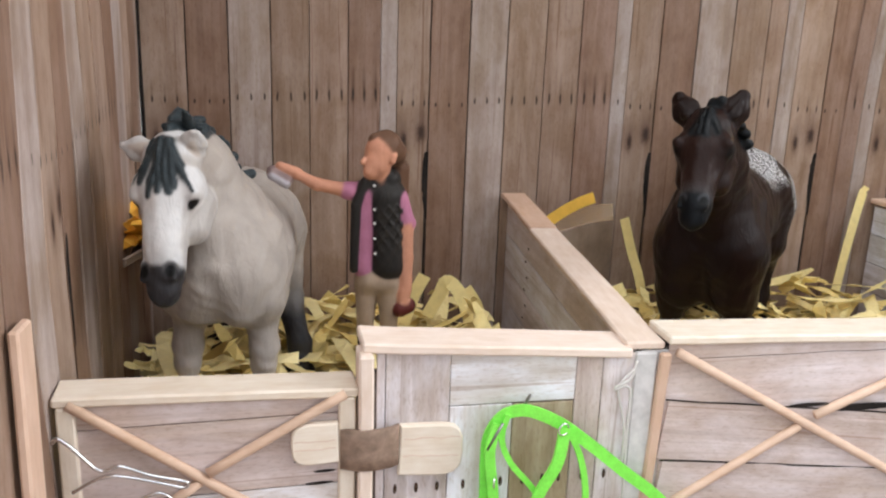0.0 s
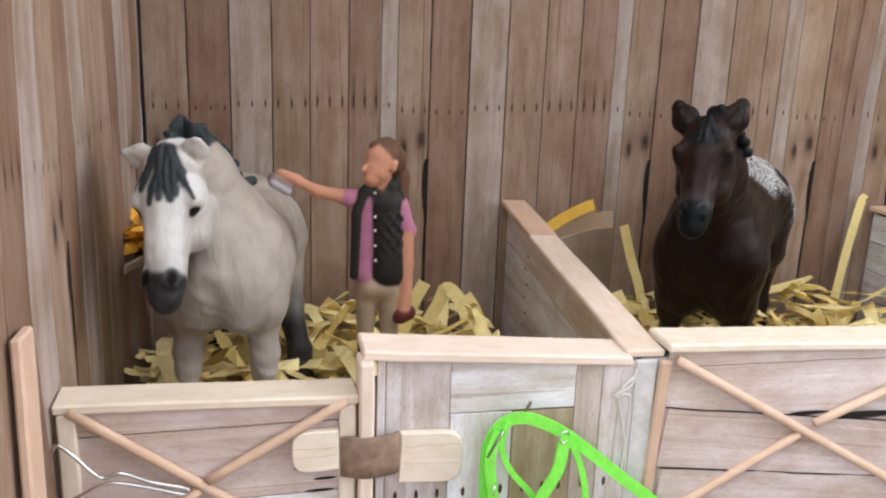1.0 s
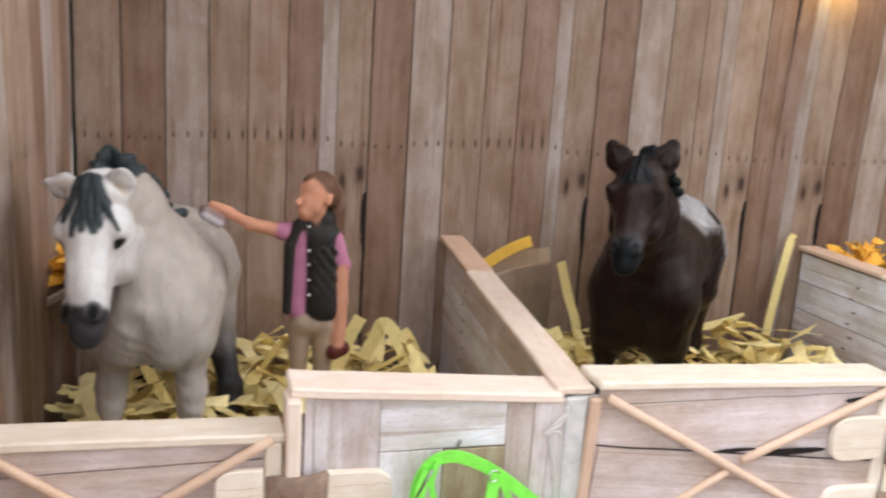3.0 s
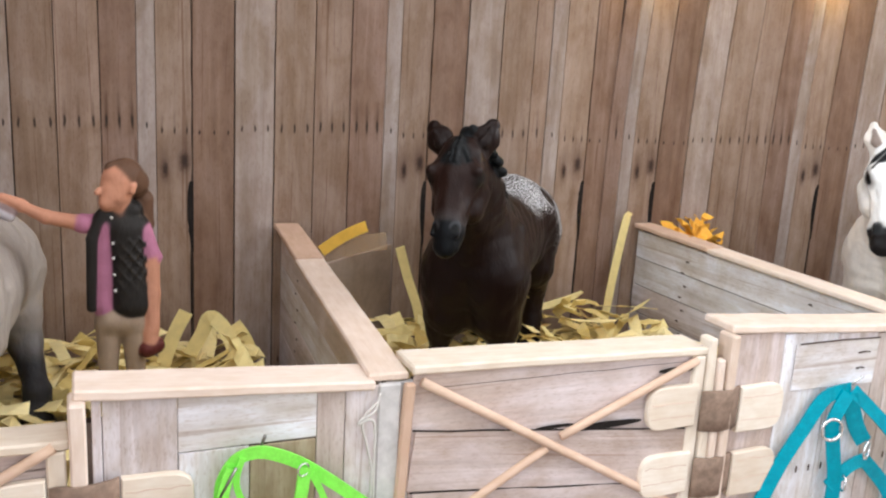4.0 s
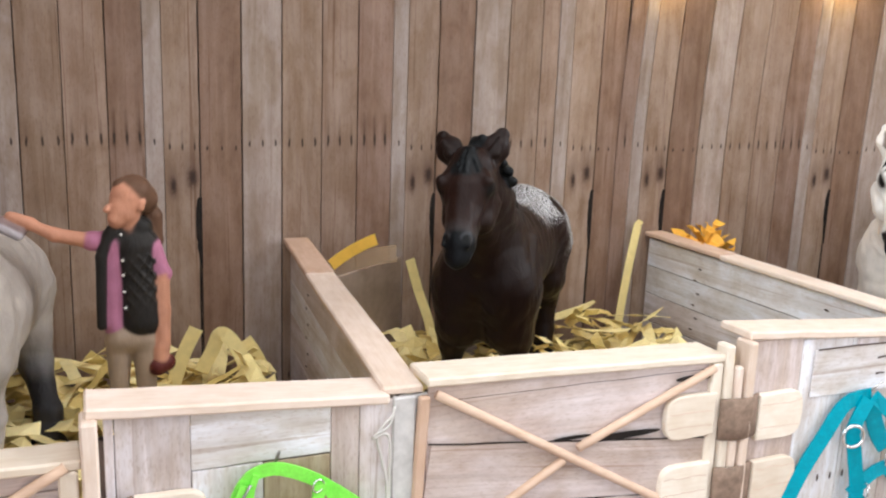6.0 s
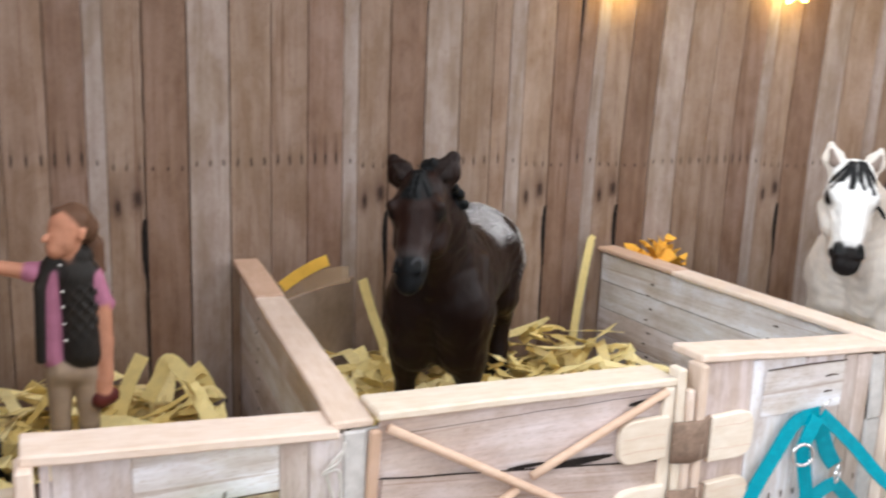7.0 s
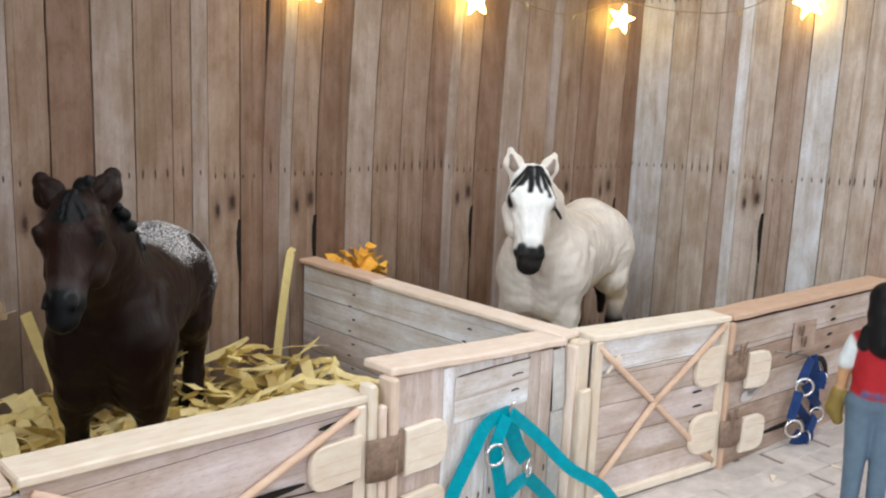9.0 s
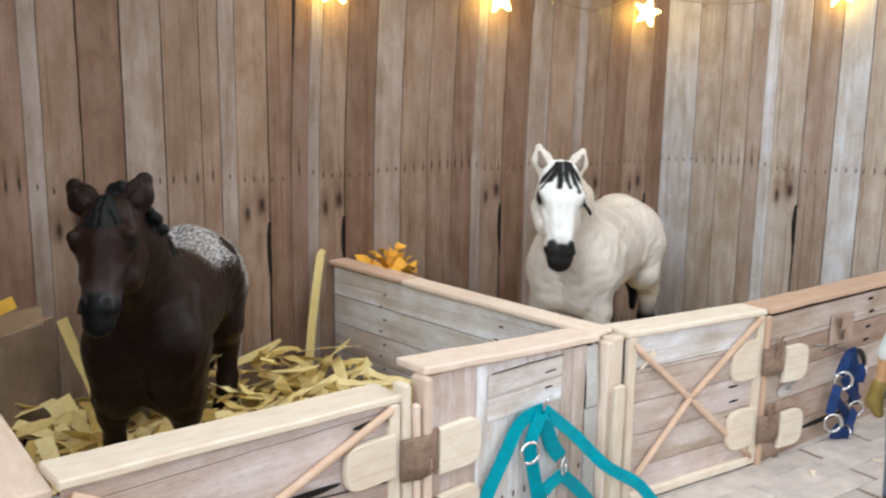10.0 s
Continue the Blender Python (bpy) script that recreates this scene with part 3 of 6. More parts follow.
divider("stall_divider", (0.3105, 0.2065), (0.3035, 0.377), 0.0775, 0.0810, "low stall divider of printed boards with a tan stick cap", "lllww")
post = thing("corner_post", "white paper-covered post at the joint of panel, divider and gate", "post", at=(0.0925, 0.2046, 0))
part("post_card", box_bm(0.0085, 0.0014, 0.0738, 0.0003), M_WHITEPAPER, post, "", Matrix.Translation((0, 0, 0.0369)))
p_one = panel("front_panel", (0.0125, 0.204), (0.0880, 0.204), (0.0800, 0.0750), "front panel of upright printed boards in lightened tones with a pale stick cap", "", M_STICK)
# tone y paints the green halter's reflection into one board's colour
for x0, x1, z0, z1, tone in ((0.0155, 0.0180, 0, 0.0772, "l"), (0.0180, 0.0360, 0, 0.0768, "l"), (0.0360, 0.0724, 0.0602, 0.0758, "w"), (0.0360, 0.0543, 0, 0.0600, "w"),
                             (0.0543, 0.0724, 0, 0.0598, "y"), (0.0724, 0.0805, 0, 0.0736, "m"), (0.0805, 0.0904, 0, 0.0734, "l")):
    paper_piece(p_one, (x0 - 0.0125, 0, z0), (x1 - x0, 0, 0), (0, 0, z1 - z0), tone, (0, -1, 0), int(x0 * 9000))
for strand in ([(0.0778, -0.0016, 0.0715), (0.0760, -0.0024, 0.0665), (0.0722, -0.0026, 0.0645), (0.0716, -0.0024, 0.0632), (0.0748, -0.0024, 0.0642), (0.0764, -0.0022, 0.0610), (0.0766, -0.0018, 0.0460), (0.0776, -0.0016, 0.0200)],
               [(0.0770, -0.0020, 0.0690), (0.0738, -0.0024, 0.0662), (0.0726, -0.0022, 0.0628), (0.0744, -0.0020, 0.0560), (0.0760, -0.0018, 0.0480), (0.0756, -0.0016, 0.0380)]):
    part("glue_strand", tube_bm(smooth_path(strand, 5), 0.00042, 7), M_GLUE, p_one, "glossy strand of dried clear glue", smooth=True)
bar("edge_strip", (0.0806, -0.0004, 0.0005), (0.0808, -0.0004, 0.0738), 0.0020, 0.0068, M_WHITEPAPER, p_one, up=(1, 0, 0))
p_two = panel("front_panel", (0.2145, 0.204), (0.3060, 0.2045), (0.0822, 0.0762), "front panel of upright printed boards in lightened tones with a pinkish stick cap", "", M_STICK)
for x0, x1, z0, z1, tone in ((0.2146, 0.2176, 0, 0.0790, "m"), (0.2176, 0.2388, 0, 0.0786, "p"), (0.2388, 0.2620, 0, 0.0772, "w"), (0.2620, 0.2640, 0, 0.0762, "w"), (0.2640, 0.2842, 0.0480, 0.0756, "l"),
                             (0.2640, 0.2842, 0, 0.0478, "w"), (0.2842, 0.2915, 0, 0.0744, "m"), (0.2915, 0.2994, 0, 0.0738, "m")):
    paper_piece(p_two, (x0 - 0.2145, 0, z0), (x1 - x0, 0, 0), (0, 0, z1 - z0), tone, (0, -1, 0), int(x0 * 9000))
bar("edge_strip", (0.0892, -0.0006, 0.0005), (0.0894, -0.0006, 0.0470), 0.0012, 0.0080, M_WHITEPAPER, p_two, up=(1, 0, 0), wob=0.0008)
bar("edge_strip", (0.0893, -0.0008, 0.0474), (0.0890, -0.0008, 0.0728), 0.0012, 0.0074, M_WHITEPAPER, p_two, up=(1, 0, 0), wob=0.0008)
p_three = panel("front_panel", (0.4055, 0.183), (0.565, 0.1685), (0.0755, 0.0755), "long front panel of level printed boards with a tan stick cap", "bbmbm", M_TAN, None, True)

# ---- latches: rounded stick ends and felt straps ----
def pad_bm(w, h, thick, round_left):
    """A stick end in the x-z plane, rounded on one side, cut straight on the other."""
    bm = bmesh.new()
    rr = h * 0.50
    pts = [(w, h / 2 * 0.97), (rr * 0.9, h / 2)]
    for k in range(1, 10):
        a = math.pi / 2 + math.pi * k / 10
        pts.append((rr * 0.9 - abs(math.cos(a)) ** 0.75 * rr * 0.9, math.copysign(abs(math.sin(a)) ** 0.6, math.sin(a)) * h / 2))
    pts += [(rr * 0.9, -h / 2), (w, -h / 2 * 0.95)]
    if not round_left:
        pts = [(w - x, z) for x, z in pts][::-1]
    fr, bk = [bm.verts.new((x, -thick, z)) for x, z in pts], [bm.verts.new((x, 0, z)) for x, z in pts]
    bm.faces.new(fr)
    bm.faces.new(bk[::-1])
    for k in range(len(pts)):
        j = (k + 1) % len(pts)
        bm.faces.new((fr[j], fr[k], bk[k], bk[j]))
    bmesh.ops.recalc_face_normals(bm, faces=bm.faces)
    bmesh.ops.bevel(bm, geom=[e for e in bm.edges if abs(e.verts[0].co.y + thick) < 1e-6 and abs(e.verts[1].co.y + thick) < 1e-6], offset=0.0004, segments=1, affect="EDGES")
    return bm


def pad(parent, p, q, zc, h, round_left, mat, tilt=0.0):
    """A stick end on a fence between plan points p and q, at height zc; places are world places."""
    p, q = Vector((*p, zc)), Vector((*q, zc))
    m = Matrix.Translation(-parent.location) @ along(p, q) @ pose(0, 0, 0, 0, tilt, 0)
    end = part("stick_end", pad_bm((q - p).length, h, 0.0022, round_left), mat, parent, "sawn-off rounded stick end", m)
    rnd, ln = random.Random(int(p.x * 9000 + zc * 7000)), (q - p).length
    for k in range(2):
        z = h * (rnd.uniform(-0.32, -0.1) if k else rnd.uniform(0.08, 0.30))
        pts = [(ln * (0.06 + 0.88 * i / 6), -0.00215, z + h * 0.05 * noise.noise(Vector((i * 0.6, zc * 90, k * 3 + p.x * 50)))) for i in range(7)]
        part("split", tube_bm(pts, 0.00013, 5), M_TAN, end, "fine split in the wood")
    return end


def strap(parent, p, q, zc, h, mat=None):
    p, q = Vector((*p, zc)), Vector((*q, zc))
    ln = (q - p).length
    bm = bmesh.new()
    rows = []
    for i in range(9):
        x = ln * i / 8
        bulge = -0.0012 - 0.0022 * math.sin(math.pi * i / 8)
        rows.append([bm.verts.new((x, bulge + dy + 0.0003 * noise.noise(Vector((x * 300, z * 300, zc * 900))), z * h + 0.0005 * noise.noise(Vector((x * 500, z, zc * 700))))) for dy, z in ((0, -0.5), (0, -0.17), (0, 0.17), (0, 0.5), (0.001, 0.5), (0.001, -0.5))])
    for a, b in zip(rows, rows[1:]):
        for k in range(6):
            bm.faces.new((a[k], b[k], b[(k + 1) % 6], a[(k + 1) % 6]))
    bm.faces.new(rows[0])
    bm.faces.new(rows[-1][::-1])
    bmesh.ops.recalc_face_normals(bm, faces=bm.faces)
    return part("latch_strap", bm, mat or M_LEATHER, parent, "brown felt latch strap", Matrix.Translation(-parent.location) @ along(p, q), smooth=True)


for z, h in ((0.0530, 0.0120), (0.0285, 0.0120)):
    pad(g_1, (-0.0075, 0.2012), (0.0050, 0.2014), z, h, True, M_CREAM, -1)
    pad(p_one, (0.0218, 0.2028), (0.0398, 0.2028), z - 0.0042, h + 0.0035, False, M_CREAM, 2)
    strap(p_one, (0.0055, 0.2010), (0.0216, 0.2014), z - 0.002, 0.0118)
for z, h in ((0.0563, 0.0150), (0.0322, 0.0150)):
    pad(g_2, (0.1815, 0.2026), (0.2010, 0.2026), z, h, True, M_CREAM)
    pad(p_two, (0.2195, 0.2026), (0.2395, 0.2028), z - 0.0040, h + 0.002, False, M_CREAM)
    strap(p_two, (0.2025, 0.2008), (0.2185, 0.2014), z - 0.002, 0.0142)
GX = lambda x: 0.199 - (x - 0.319) * 0.015 / 0.083
for z, h in ((0.0535, 0.0190), (0.0210, 0.0190)):
    pad(g_3, (0.3810, GX(0.3810) - 0.0012), (0.3985, GX(0.3985) - 0.0012), z, h, True, M_CREAM)
    pad(p_three, (0.4180, 0.1800), (0.4375, 0.1782), z - 0.0065, h - 0.001, False, M_CREAM, 3)
    strap(p_three, (0.4000, GX(0.4000) - 0.0034), (0.4160, 0.1792), z - 0.002, 0.0130)

# ---- loose upright sticks beside the gates ----
def stick(p, q, width, thick, mat, label, up=(1, 0, 0)):
    t = tagged(bar("stick_post", p, q, width, thick, mat, None, up, 0.0006, 0.0003), label, "stick", "upright sticks")
    return t


stick((-0.0635, 0.1690, 0.0), (-0.0640, 0.1745, 0.0985), 0.0105, 0.0024, M_TAN, "tan upright stick glued to the side wall")
stick((0.0120, 0.2030, 0.0), (0.0124, 0.2035, 0.0778), 0.0100, 0.0040, M_STICK, "pale upright stick at the gate's edge")
stick((0.0955, 0.2026, 0.0), (0.0990, 0.2026, 0.0735), 0.0024, 0.0034, M_TAN, "thin tan upright stick beside the divider")
stick((0.2066, 0.2030, 0.0), (0.2055, 0.2035, 0.0790), 0.0060, 0.0034, M_CREAM, "cream upright stick with a chipped top")
stick((0.2098, 0.2008, 0.0), (0.2090, 0.2008, 0.0718), 0.0030, 0.0028, M_STICK, "short pale upright stick beside the gate")
stick((0.2132, 0.2020, 0.0), (0.2130, 0.2022, 0.0800), 0.0075, 0.0034, M_STICK, "pale upright stick beside the panel")
stick((0.3098, 0.2022, 0.0), (0.3098, 0.2022, 0.0735), 0.0060, 0.0026, M_STICK, "thin pale upright stick under the divider")
stick((0.3140, 0.2015, 0.0), (0.3140, 0.2015, 0.0752), 0.0060, 0.0070, M_CREAM, "cream upright stick beside the gate")
stick((0.3120, 0.1960, 0.0), (0.3120, 0.1960, 0.0560), 0.0024, 0.0066, M_CREAM, "short cream upright stick in front of another")
stick((0.4040, 0.1815, 0.0), (0.4040, 0.1815, 0.0725), 0.0030, 0.0030, M_TAN, "thin tan upright stick beside the long panel")

# pasted paper patches
def patch(parent, p, wv, hv, tone, lines):
    o = paper_piece(parent, Vector(p) - parent.location, wv, hv, tone, (0, -1, 0), 5, 0.0006, "paper_patch")
    o["label"] = "pasted paper patch with printed grain"
    for x0, z0, x1, z1, w in lines:
        bm = ribbon_bm([(x0, -0.0009, z0), ((x0 + x1) / 2, -0.0009, (z0 + z1) / 2 + 0.0003), (x1, -0.0009, z1)], w, 0.0003)
        part("printed_line", bm, M_BROWNMARK, parent, "", Matrix.Translation(Vector(p) - parent.location))
    return o


patch(p_two, (0.2440, 0.2030, 0.0560), (0.0400, 0, -0.0005), (0, 0, 0.0175), "w", ((0.001, 0.0175, 0.040, 0.0172, 0.0004), (0.030, 0.012, 0.036, 0.012, 0.0004), (0.030, 0.006, 0.034, 0.006, 0.0005)))
patch(p_three, (0.4600, 0.1766, 0.0485), (0.0240, -0.0022, 0), (0, 0, 0.0160), "b", ((-0.008, -0.0005, 0.018, -0.0005, 0.0004),))
for x, z in ((0.466, 0.060), (0.470, 0.0535)):
    bmk = bmesh.new()
    mark_bm(bmk, Matrix.Translation((0, 0, 0)), 0, 0, 0.0045, 0.0060, 0.1, 14)
    part("knot_mark", bmk, M_KNOT, p_three, "", Matrix.Translation(Vector((x, 0.1742, z)) - p_three.location))

# printed lines, nail marks and cracks on the fence boards
def board_lines(parent, p, q, zs, seed, dark=()):
    p, q = Vector((*p, 0)), Vector((*q, 0))
    rnd = random.Random(seed)
    bm = bmesh.new()
    m = along(p, q)
    ln = (q - p).length
    for z in zs[:1]:
        n = 14
        pts = [m @ Vector((ln * i / n, -0.0011, z + 0.0003 * noise.noise(Vector((i * 0.5, seed, z * 100))))) for i in range(n + 1)]
        w = 0.00020
        for a, b in zip(pts, pts[1:]):
            bm.faces.new([bm.verts.new(a - Vector((0, 0, w / 2))), bm.verts.new(b - Vector((0, 0, w / 2))), bm.verts.new(b + Vector((0, 0, w / 2))), bm.verts.new(a + Vector((0, 0, w / 2)))])
    for x, z, w, h in dark:
        mark_bm(bm, m @ Matrix.Translation((0, -0.0012, 0)), x, z, w, h, 0.4, 14)
    bmesh.ops.recalc_face_normals(bm, faces=bm.faces)
    part("printed_grain", bm, M_GAP, parent, "", Matrix.Translation(-parent.location))["kind"] = "stuff"


board_lines(g_1, (-0.062, 0.2000), (0.007, 0.2030), (), 3, ((0.060, 0.0475, 0.010, 0.0010), (0.0635, 0.0440, 0.006, 0.0009), (0.062, 0.0405, 0.008, 0.0009)))
board_lines(g_2, (0.104, 0.2034), (0.2000, 0.2034), (0.0715, 0.0505, 0.0330), 5, ((0.062, 0.0528, 0.030, 0.0024), (0.044, 0.0545, 0.014, 0.0014), (0.089, 0.0690, 0.016, 0.0022)))
board_lines(g_3, (0.324, 0.1981), (0.398, 0.1848), (0.0580, 0.0400, 0.0220), 7, ((0.062, 0.0420, 0.007, 0.0011), (0.063, 0.0350, 0.007, 0.0011), (0.061, 0.0280, 0.006, 0.0010)))
board_lines(p_three, (0.4055, 0.1830), (0.5600, 0.1690), (0.0600, 0.0180), 9, ((0.094, 0.0680, 0.006, 0.0016), (0.096, 0.0610, 0.006, 0.0016), (0.094, 0.0530, 0.006, 0.0016), (0.093, 0.0460, 0.006, 0.0016), (0.055, 0.0100, 0.040, 0.0030)))

# nail marks low on the upright front boards and along the dividers
def fence_dots(parent, pts, w, h, face=(0, -1, 0)):
    bm = bmesh.new()
    f = Vector(face)
    side = Vector((0, 0, 1)).cross(f)
    for p in pts:
        vs = [bm.verts.new(Vector(p) + f * 0.001 + side * math.cos(a * math.tau / 9) * w / 2 + Vector((0, 0, 1)) * math.sin(a * math.tau / 9) * h / 2) for a in range(9)]
        bm.faces.new(vs)
    part("nail_print", bm, M_BROWNMARK, parent, "", Matrix.Translation(-parent.location))["kind"] = "stuff"


fence_dots(p_one, [(x, 0.2031, 0.0365) for x in (0.021, 0.027, 0.033, 0.0405, 0.046, 0.0515, 0.058, 0.064, 0.069, 0.076, 0.083)], 0.0011, 0.0032)
fence_dots(p_two, [(x, 0.2031, 0.0250) for x in (0.222, 0.230, 0.252, 0.258, 0.264, 0.288, 0.296)], 0.0011, 0.0030)
D2 = [c for c in scene.objects if c.name.startswith("stall_divider")]
for d, x0, x1, side in ((D2[0], 0.0965, 0.1025, -1), (D2[1], 0.3085, 0.3040, -1)):
    for yb in (0.255, 0.335):
        xb = x0 + (x1 - x0) * (yb - 0.21) / 0.17
        fence_dots(d, [(xb + side * 0.0014, yb + 0.003 * (i % 2), 0.030 + 0.0065 * i) for i in range(7)], 0.0030, 0.0010, (side, 0, 0))

# ---- hooks, halters, wire ----
def nail(p, q, mat, label):
    return tagged(part("nail", tube_bm([p, Vector(p).lerp(Vector(q), 0.5), q], 0.00045, 8), mat, None, "", smooth=True), label, "nail")


nail((0.0566, 0.2030, 0.0575), (0.0570, 0.1965, 0.0655), M_DULLSTEEL, "dull bent nail driven into the panel as a hook")
nail((0.2690, 0.2030, 0.0530), (0.2712, 0.1965, 0.0612), M_STEEL, "bright nail driven into the panel as a hook")
nail((0.4460, 0.1780, 0.0520), (0.4650, 0.1690, 0.0478), M_DULLSTEEL, "dark nail driven into the long panel as a hook")


def xz(points, y, bow=0.0):
    n = len(points)
    return smooth_path([(x, y - bow * math.sin(math.pi * i / max(n - 1, 1)), z) for i, (x, z) in enumerate(points)], 6)


def halter(label, mat, straps, rings, ring_mat, face=(0, -1, 0)):
    h = thing("halter", label, "halter", "toy halters", at=(straps[0][0][0][0], straps[0][1], straps[0][0][0][1]))
    o = Matrix.Translation(-h.location)
    for pts, y, w, bow in straps:
        part("strap", ribbon_bm(xz(pts, y, bow), w, 0.0008, face), mat, h, "", o, smooth=False)
    for x, y, z, rad, turn in rings:
        part("ring", ring_bm(rad, rad * 0.16), ring_mat, h, "bright metal ring", o @ pose(x, y, z, 0, 0, turn), smooth=True)
    return h


halter("neon green ribbon halter hanging from a nail on the panel", M_GREEN, [
    ([(0.0458, 0.012), (0.0462, 0.0345), (0.0459, 0.0452), (0.0465, 0.0529), (0.0501, 0.0587), (0.0557, 0.0601), (0.0616, 0.0583), (0.0685, 0.0544), (0.0776, 0.0473), (0.0869, 0.0394), (0.1000, 0.0285), (0.112, 0.014)], 0.1985, 0.0034, 0.0),
    ([(0.0514, 0.0594), (0.0499, 0.0524), (0.0531, 0.0443), (0.0612, 0.0339), (0.066, 0.020)], 0.1978, 0.0017, 0.0),
    ([(0.0677, 0.0551), (0.0660, 0.0448), (0.0609, 0.0345), (0.058, 0.020)], 0.1965, 0.0034, 0.001),
    ([(0.0688, 0.0545), (0.0734, 0.0448), (0.0758, 0.0329), (0.0755, 0.018)], 0.1972, 0.0018, 0.0),
    ([(0.0486, 0.0570), (0.0463, 0.0494), (0.0480, 0.0353), (0.050, 0.015)], 0.1972, 0.0030, 0.001),
], [(0.0672, 0.1958, 0.0548, 0.0017, 20), (0.0480, 0.1960, 0.0400, 0.0016, 70)], M_STEEL)
nail((0.0497, 0.1965, 0.0575), (0.0455, 0.1962, 0.0500), M_DULLSTEEL, "small dull wire clip on the green halter")
teal = halter("teal ribbon halter with metal rings hanging from a nail", M_TEAL, [
    ([(0.2704, 0.0552), (0.2587, 0.0530), (0.2505, 0.0426), (0.2408, 0.0283), (0.232, 0.010)], 0.2000, 0.0052, 0.0),
    ([(0.2677, 0.0545), (0.2616, 0.0443), (0.2632, 0.0350), (0.2671, 0.0202), (0.268, 0.006)], 0.1985, 0.0050, 0.001),
        ([(0.2688, 0.0538), (0.2749, 0.0410), (0.2805, 0.0338)], 0.1990, 0.0060, 0.0),
    ([(0.2650, 0.0180), (0.2740, 0.0245), (0.2823, 0.0268)], 0.1985, 0.0050, 0.0),
    ([(0.2806, 0.0273), (0.2899, 0.0191), (0.2989, 0.0097), (0.302, 0.003)], 0.1985, 0.0052, 0.0),
], [(0.2598, 0.1962, 0.0422, 0.0040, -15), (0.2804, 0.1970, 0.0312, 0.0034, 25), (0.2695, 0.1960, 0.0200, 0.0028, 60)], M_STEEL, (-0.4, -0.9, 0))
part("strap", ribbon_bm(smooth_path([(0.2700, 0.1985, 0.0552), (0.2852, 0.1960, 0.0422), (0.2985, 0.1910, 0.0279), (0.3150, 0.1865, 0.0165), (0.3240, 0.1830, 0.0050)], 6), 0.0048, 0.0008, (-0.4, -0.85, 0.3)), M_TEAL, teal, "", Matrix.Translation(-teal.location))
halter("navy ribbon halter with metal rings hanging on the long panel", M_NAVY, [
    ([(0.4733, 0.0444), (0.4660, 0.0407), (0.4631, 0.0342)], 0.1712, 0.0045, 0.001),
    ([(0.4621, 0.0291), (0.4586, 0.0223), (0.4557, 0.0155)], 0.1710, 0.0046, 0.0),
    ([(0.4752, 0.0425), (0.4850, 0.0267), (0.4880, 0.0127)], 0.1725, 0.0045, 0.0),
    ([(0.4838, 0.0112), (0.4737, 0.0063), (0.4664, 0.0030), (0.4569, 0.0050)], 0.1700, 0.0044, 0.002),
    ([(0.4640, 0.0225), (0.4761, 0.0136), (0.4874, 0.0040)], 0.1735, 0.0044, 0.0),
    ([(0.4600, 0.0080), (0.4680, 0.0040), (0.4760, 0.0080)], 0.1700, 0.0045, 0.004),
    ([(0.4765, 0.0455), (0.4800, 0.0400), (0.4835, 0.0350)], 0.1718, 0.0040, 0.0),
    ([(0.4835, 0.0352), (0.4850, 0.0300), (0.4852, 0.0262)], 0.1708, 0.0064, 0.0005),
    ([(0.4700, 0.0310), (0.4765, 0.0240), (0.4840, 0.0185), (0.4900, 0.0150)], 0.1714, 0.0046, 0.001),
], [(0.4641, 0.1695, 0.0316, 0.0044, -45), (0.4564, 0.1695, 0.0112, 0.0044, -40), (0.4865, 0.1705, 0.0113, 0.0040, -35), (0.4670, 0.1665, 0.0046, 0.0034, 50), (0.4905, 0.1710, 0.0310, 0.0030, 70)], M_STEEL, (-0.75, -0.66, 0))
loop = part("lead_loop", ribbon_bm(xz([(0.4757, 0.0410), (0.4870, 0.0420), (0.4960, 0.0360), (0.4990, 0.0250)], 0.1725), 0.0030, 0.0008), speckled("black_ribbon", (0.012, 0.012, 0.014), 0.2, 0.5, 900), None)
tagged(loop, "black ribbon loop hung behind the navy halter", "ribbon")
wire = thing("twisted_wire", "bright twisted wire gate fastening", "wire", at=(-0.0645, 0.1965, 0.055))
part("wire_strand", tube_bm(xz([(-0.0655, 0.0597), (-0.0640, 0.0611), (-0.0607, 0.0583), (-0.0548, 0.0520), (-0.0498, 0.0529), (-0.0424, 0.0498), (-0.0342, 0.0474), (-0.0348, 0.0458), (-0.0398, 0.0472), (-0.0486, 0.0496), (-0.0546, 0.0498), (-0.0616, 0.0459)], 0.1960, 0.001), 0.00050, 8), M_STEEL, wire, "", Matrix.Translation(-wire.location), smooth=True)
part("wire_strand", tube_bm(smooth_path([(-0.0655, 0.190, 0.0300), (-0.0590, 0.194, 0.0365), (-0.0500, 0.196, 0.0400), (-0.0400, 0.196, 0.0440), (-0.0330, 0.196, 0.0330)], 6), 0.00045, 8), M_STEEL, wire, "", Matrix.Translation(-wire.location), smooth=True)

# ---- straw of cut paper ----
def strip_material(name, colour, alpha=1.0):
    m, t, b = material(name, 0.55)
    b.inputs["Alpha"].default_value = alpha
    geo = t.nodes.new("ShaderNodeNewGeometry")
    tc = t.nodes.new("ShaderNodeTexCoord")
    c = blend(t, colour, ramp(t, geo.outputs["Random Per Island"], [(0.0, (0.74, 0.64, 0.42)), (0.3, (0.94, 0.92, 0.82)), (1.0, (1.07, 1.07, 1.12))]))
    c = blend(t, c, ramp(t, noise_tex(t, tc.outputs["Object"], 300, 3), [(0.3, 0.92), (0.7, 1.05)]))
    links(t, c, b.inputs["Base Color"])
    return m


M_STRAW = strip_material("yellow_crepe_strips", (0.95, 0.80, 0.40))
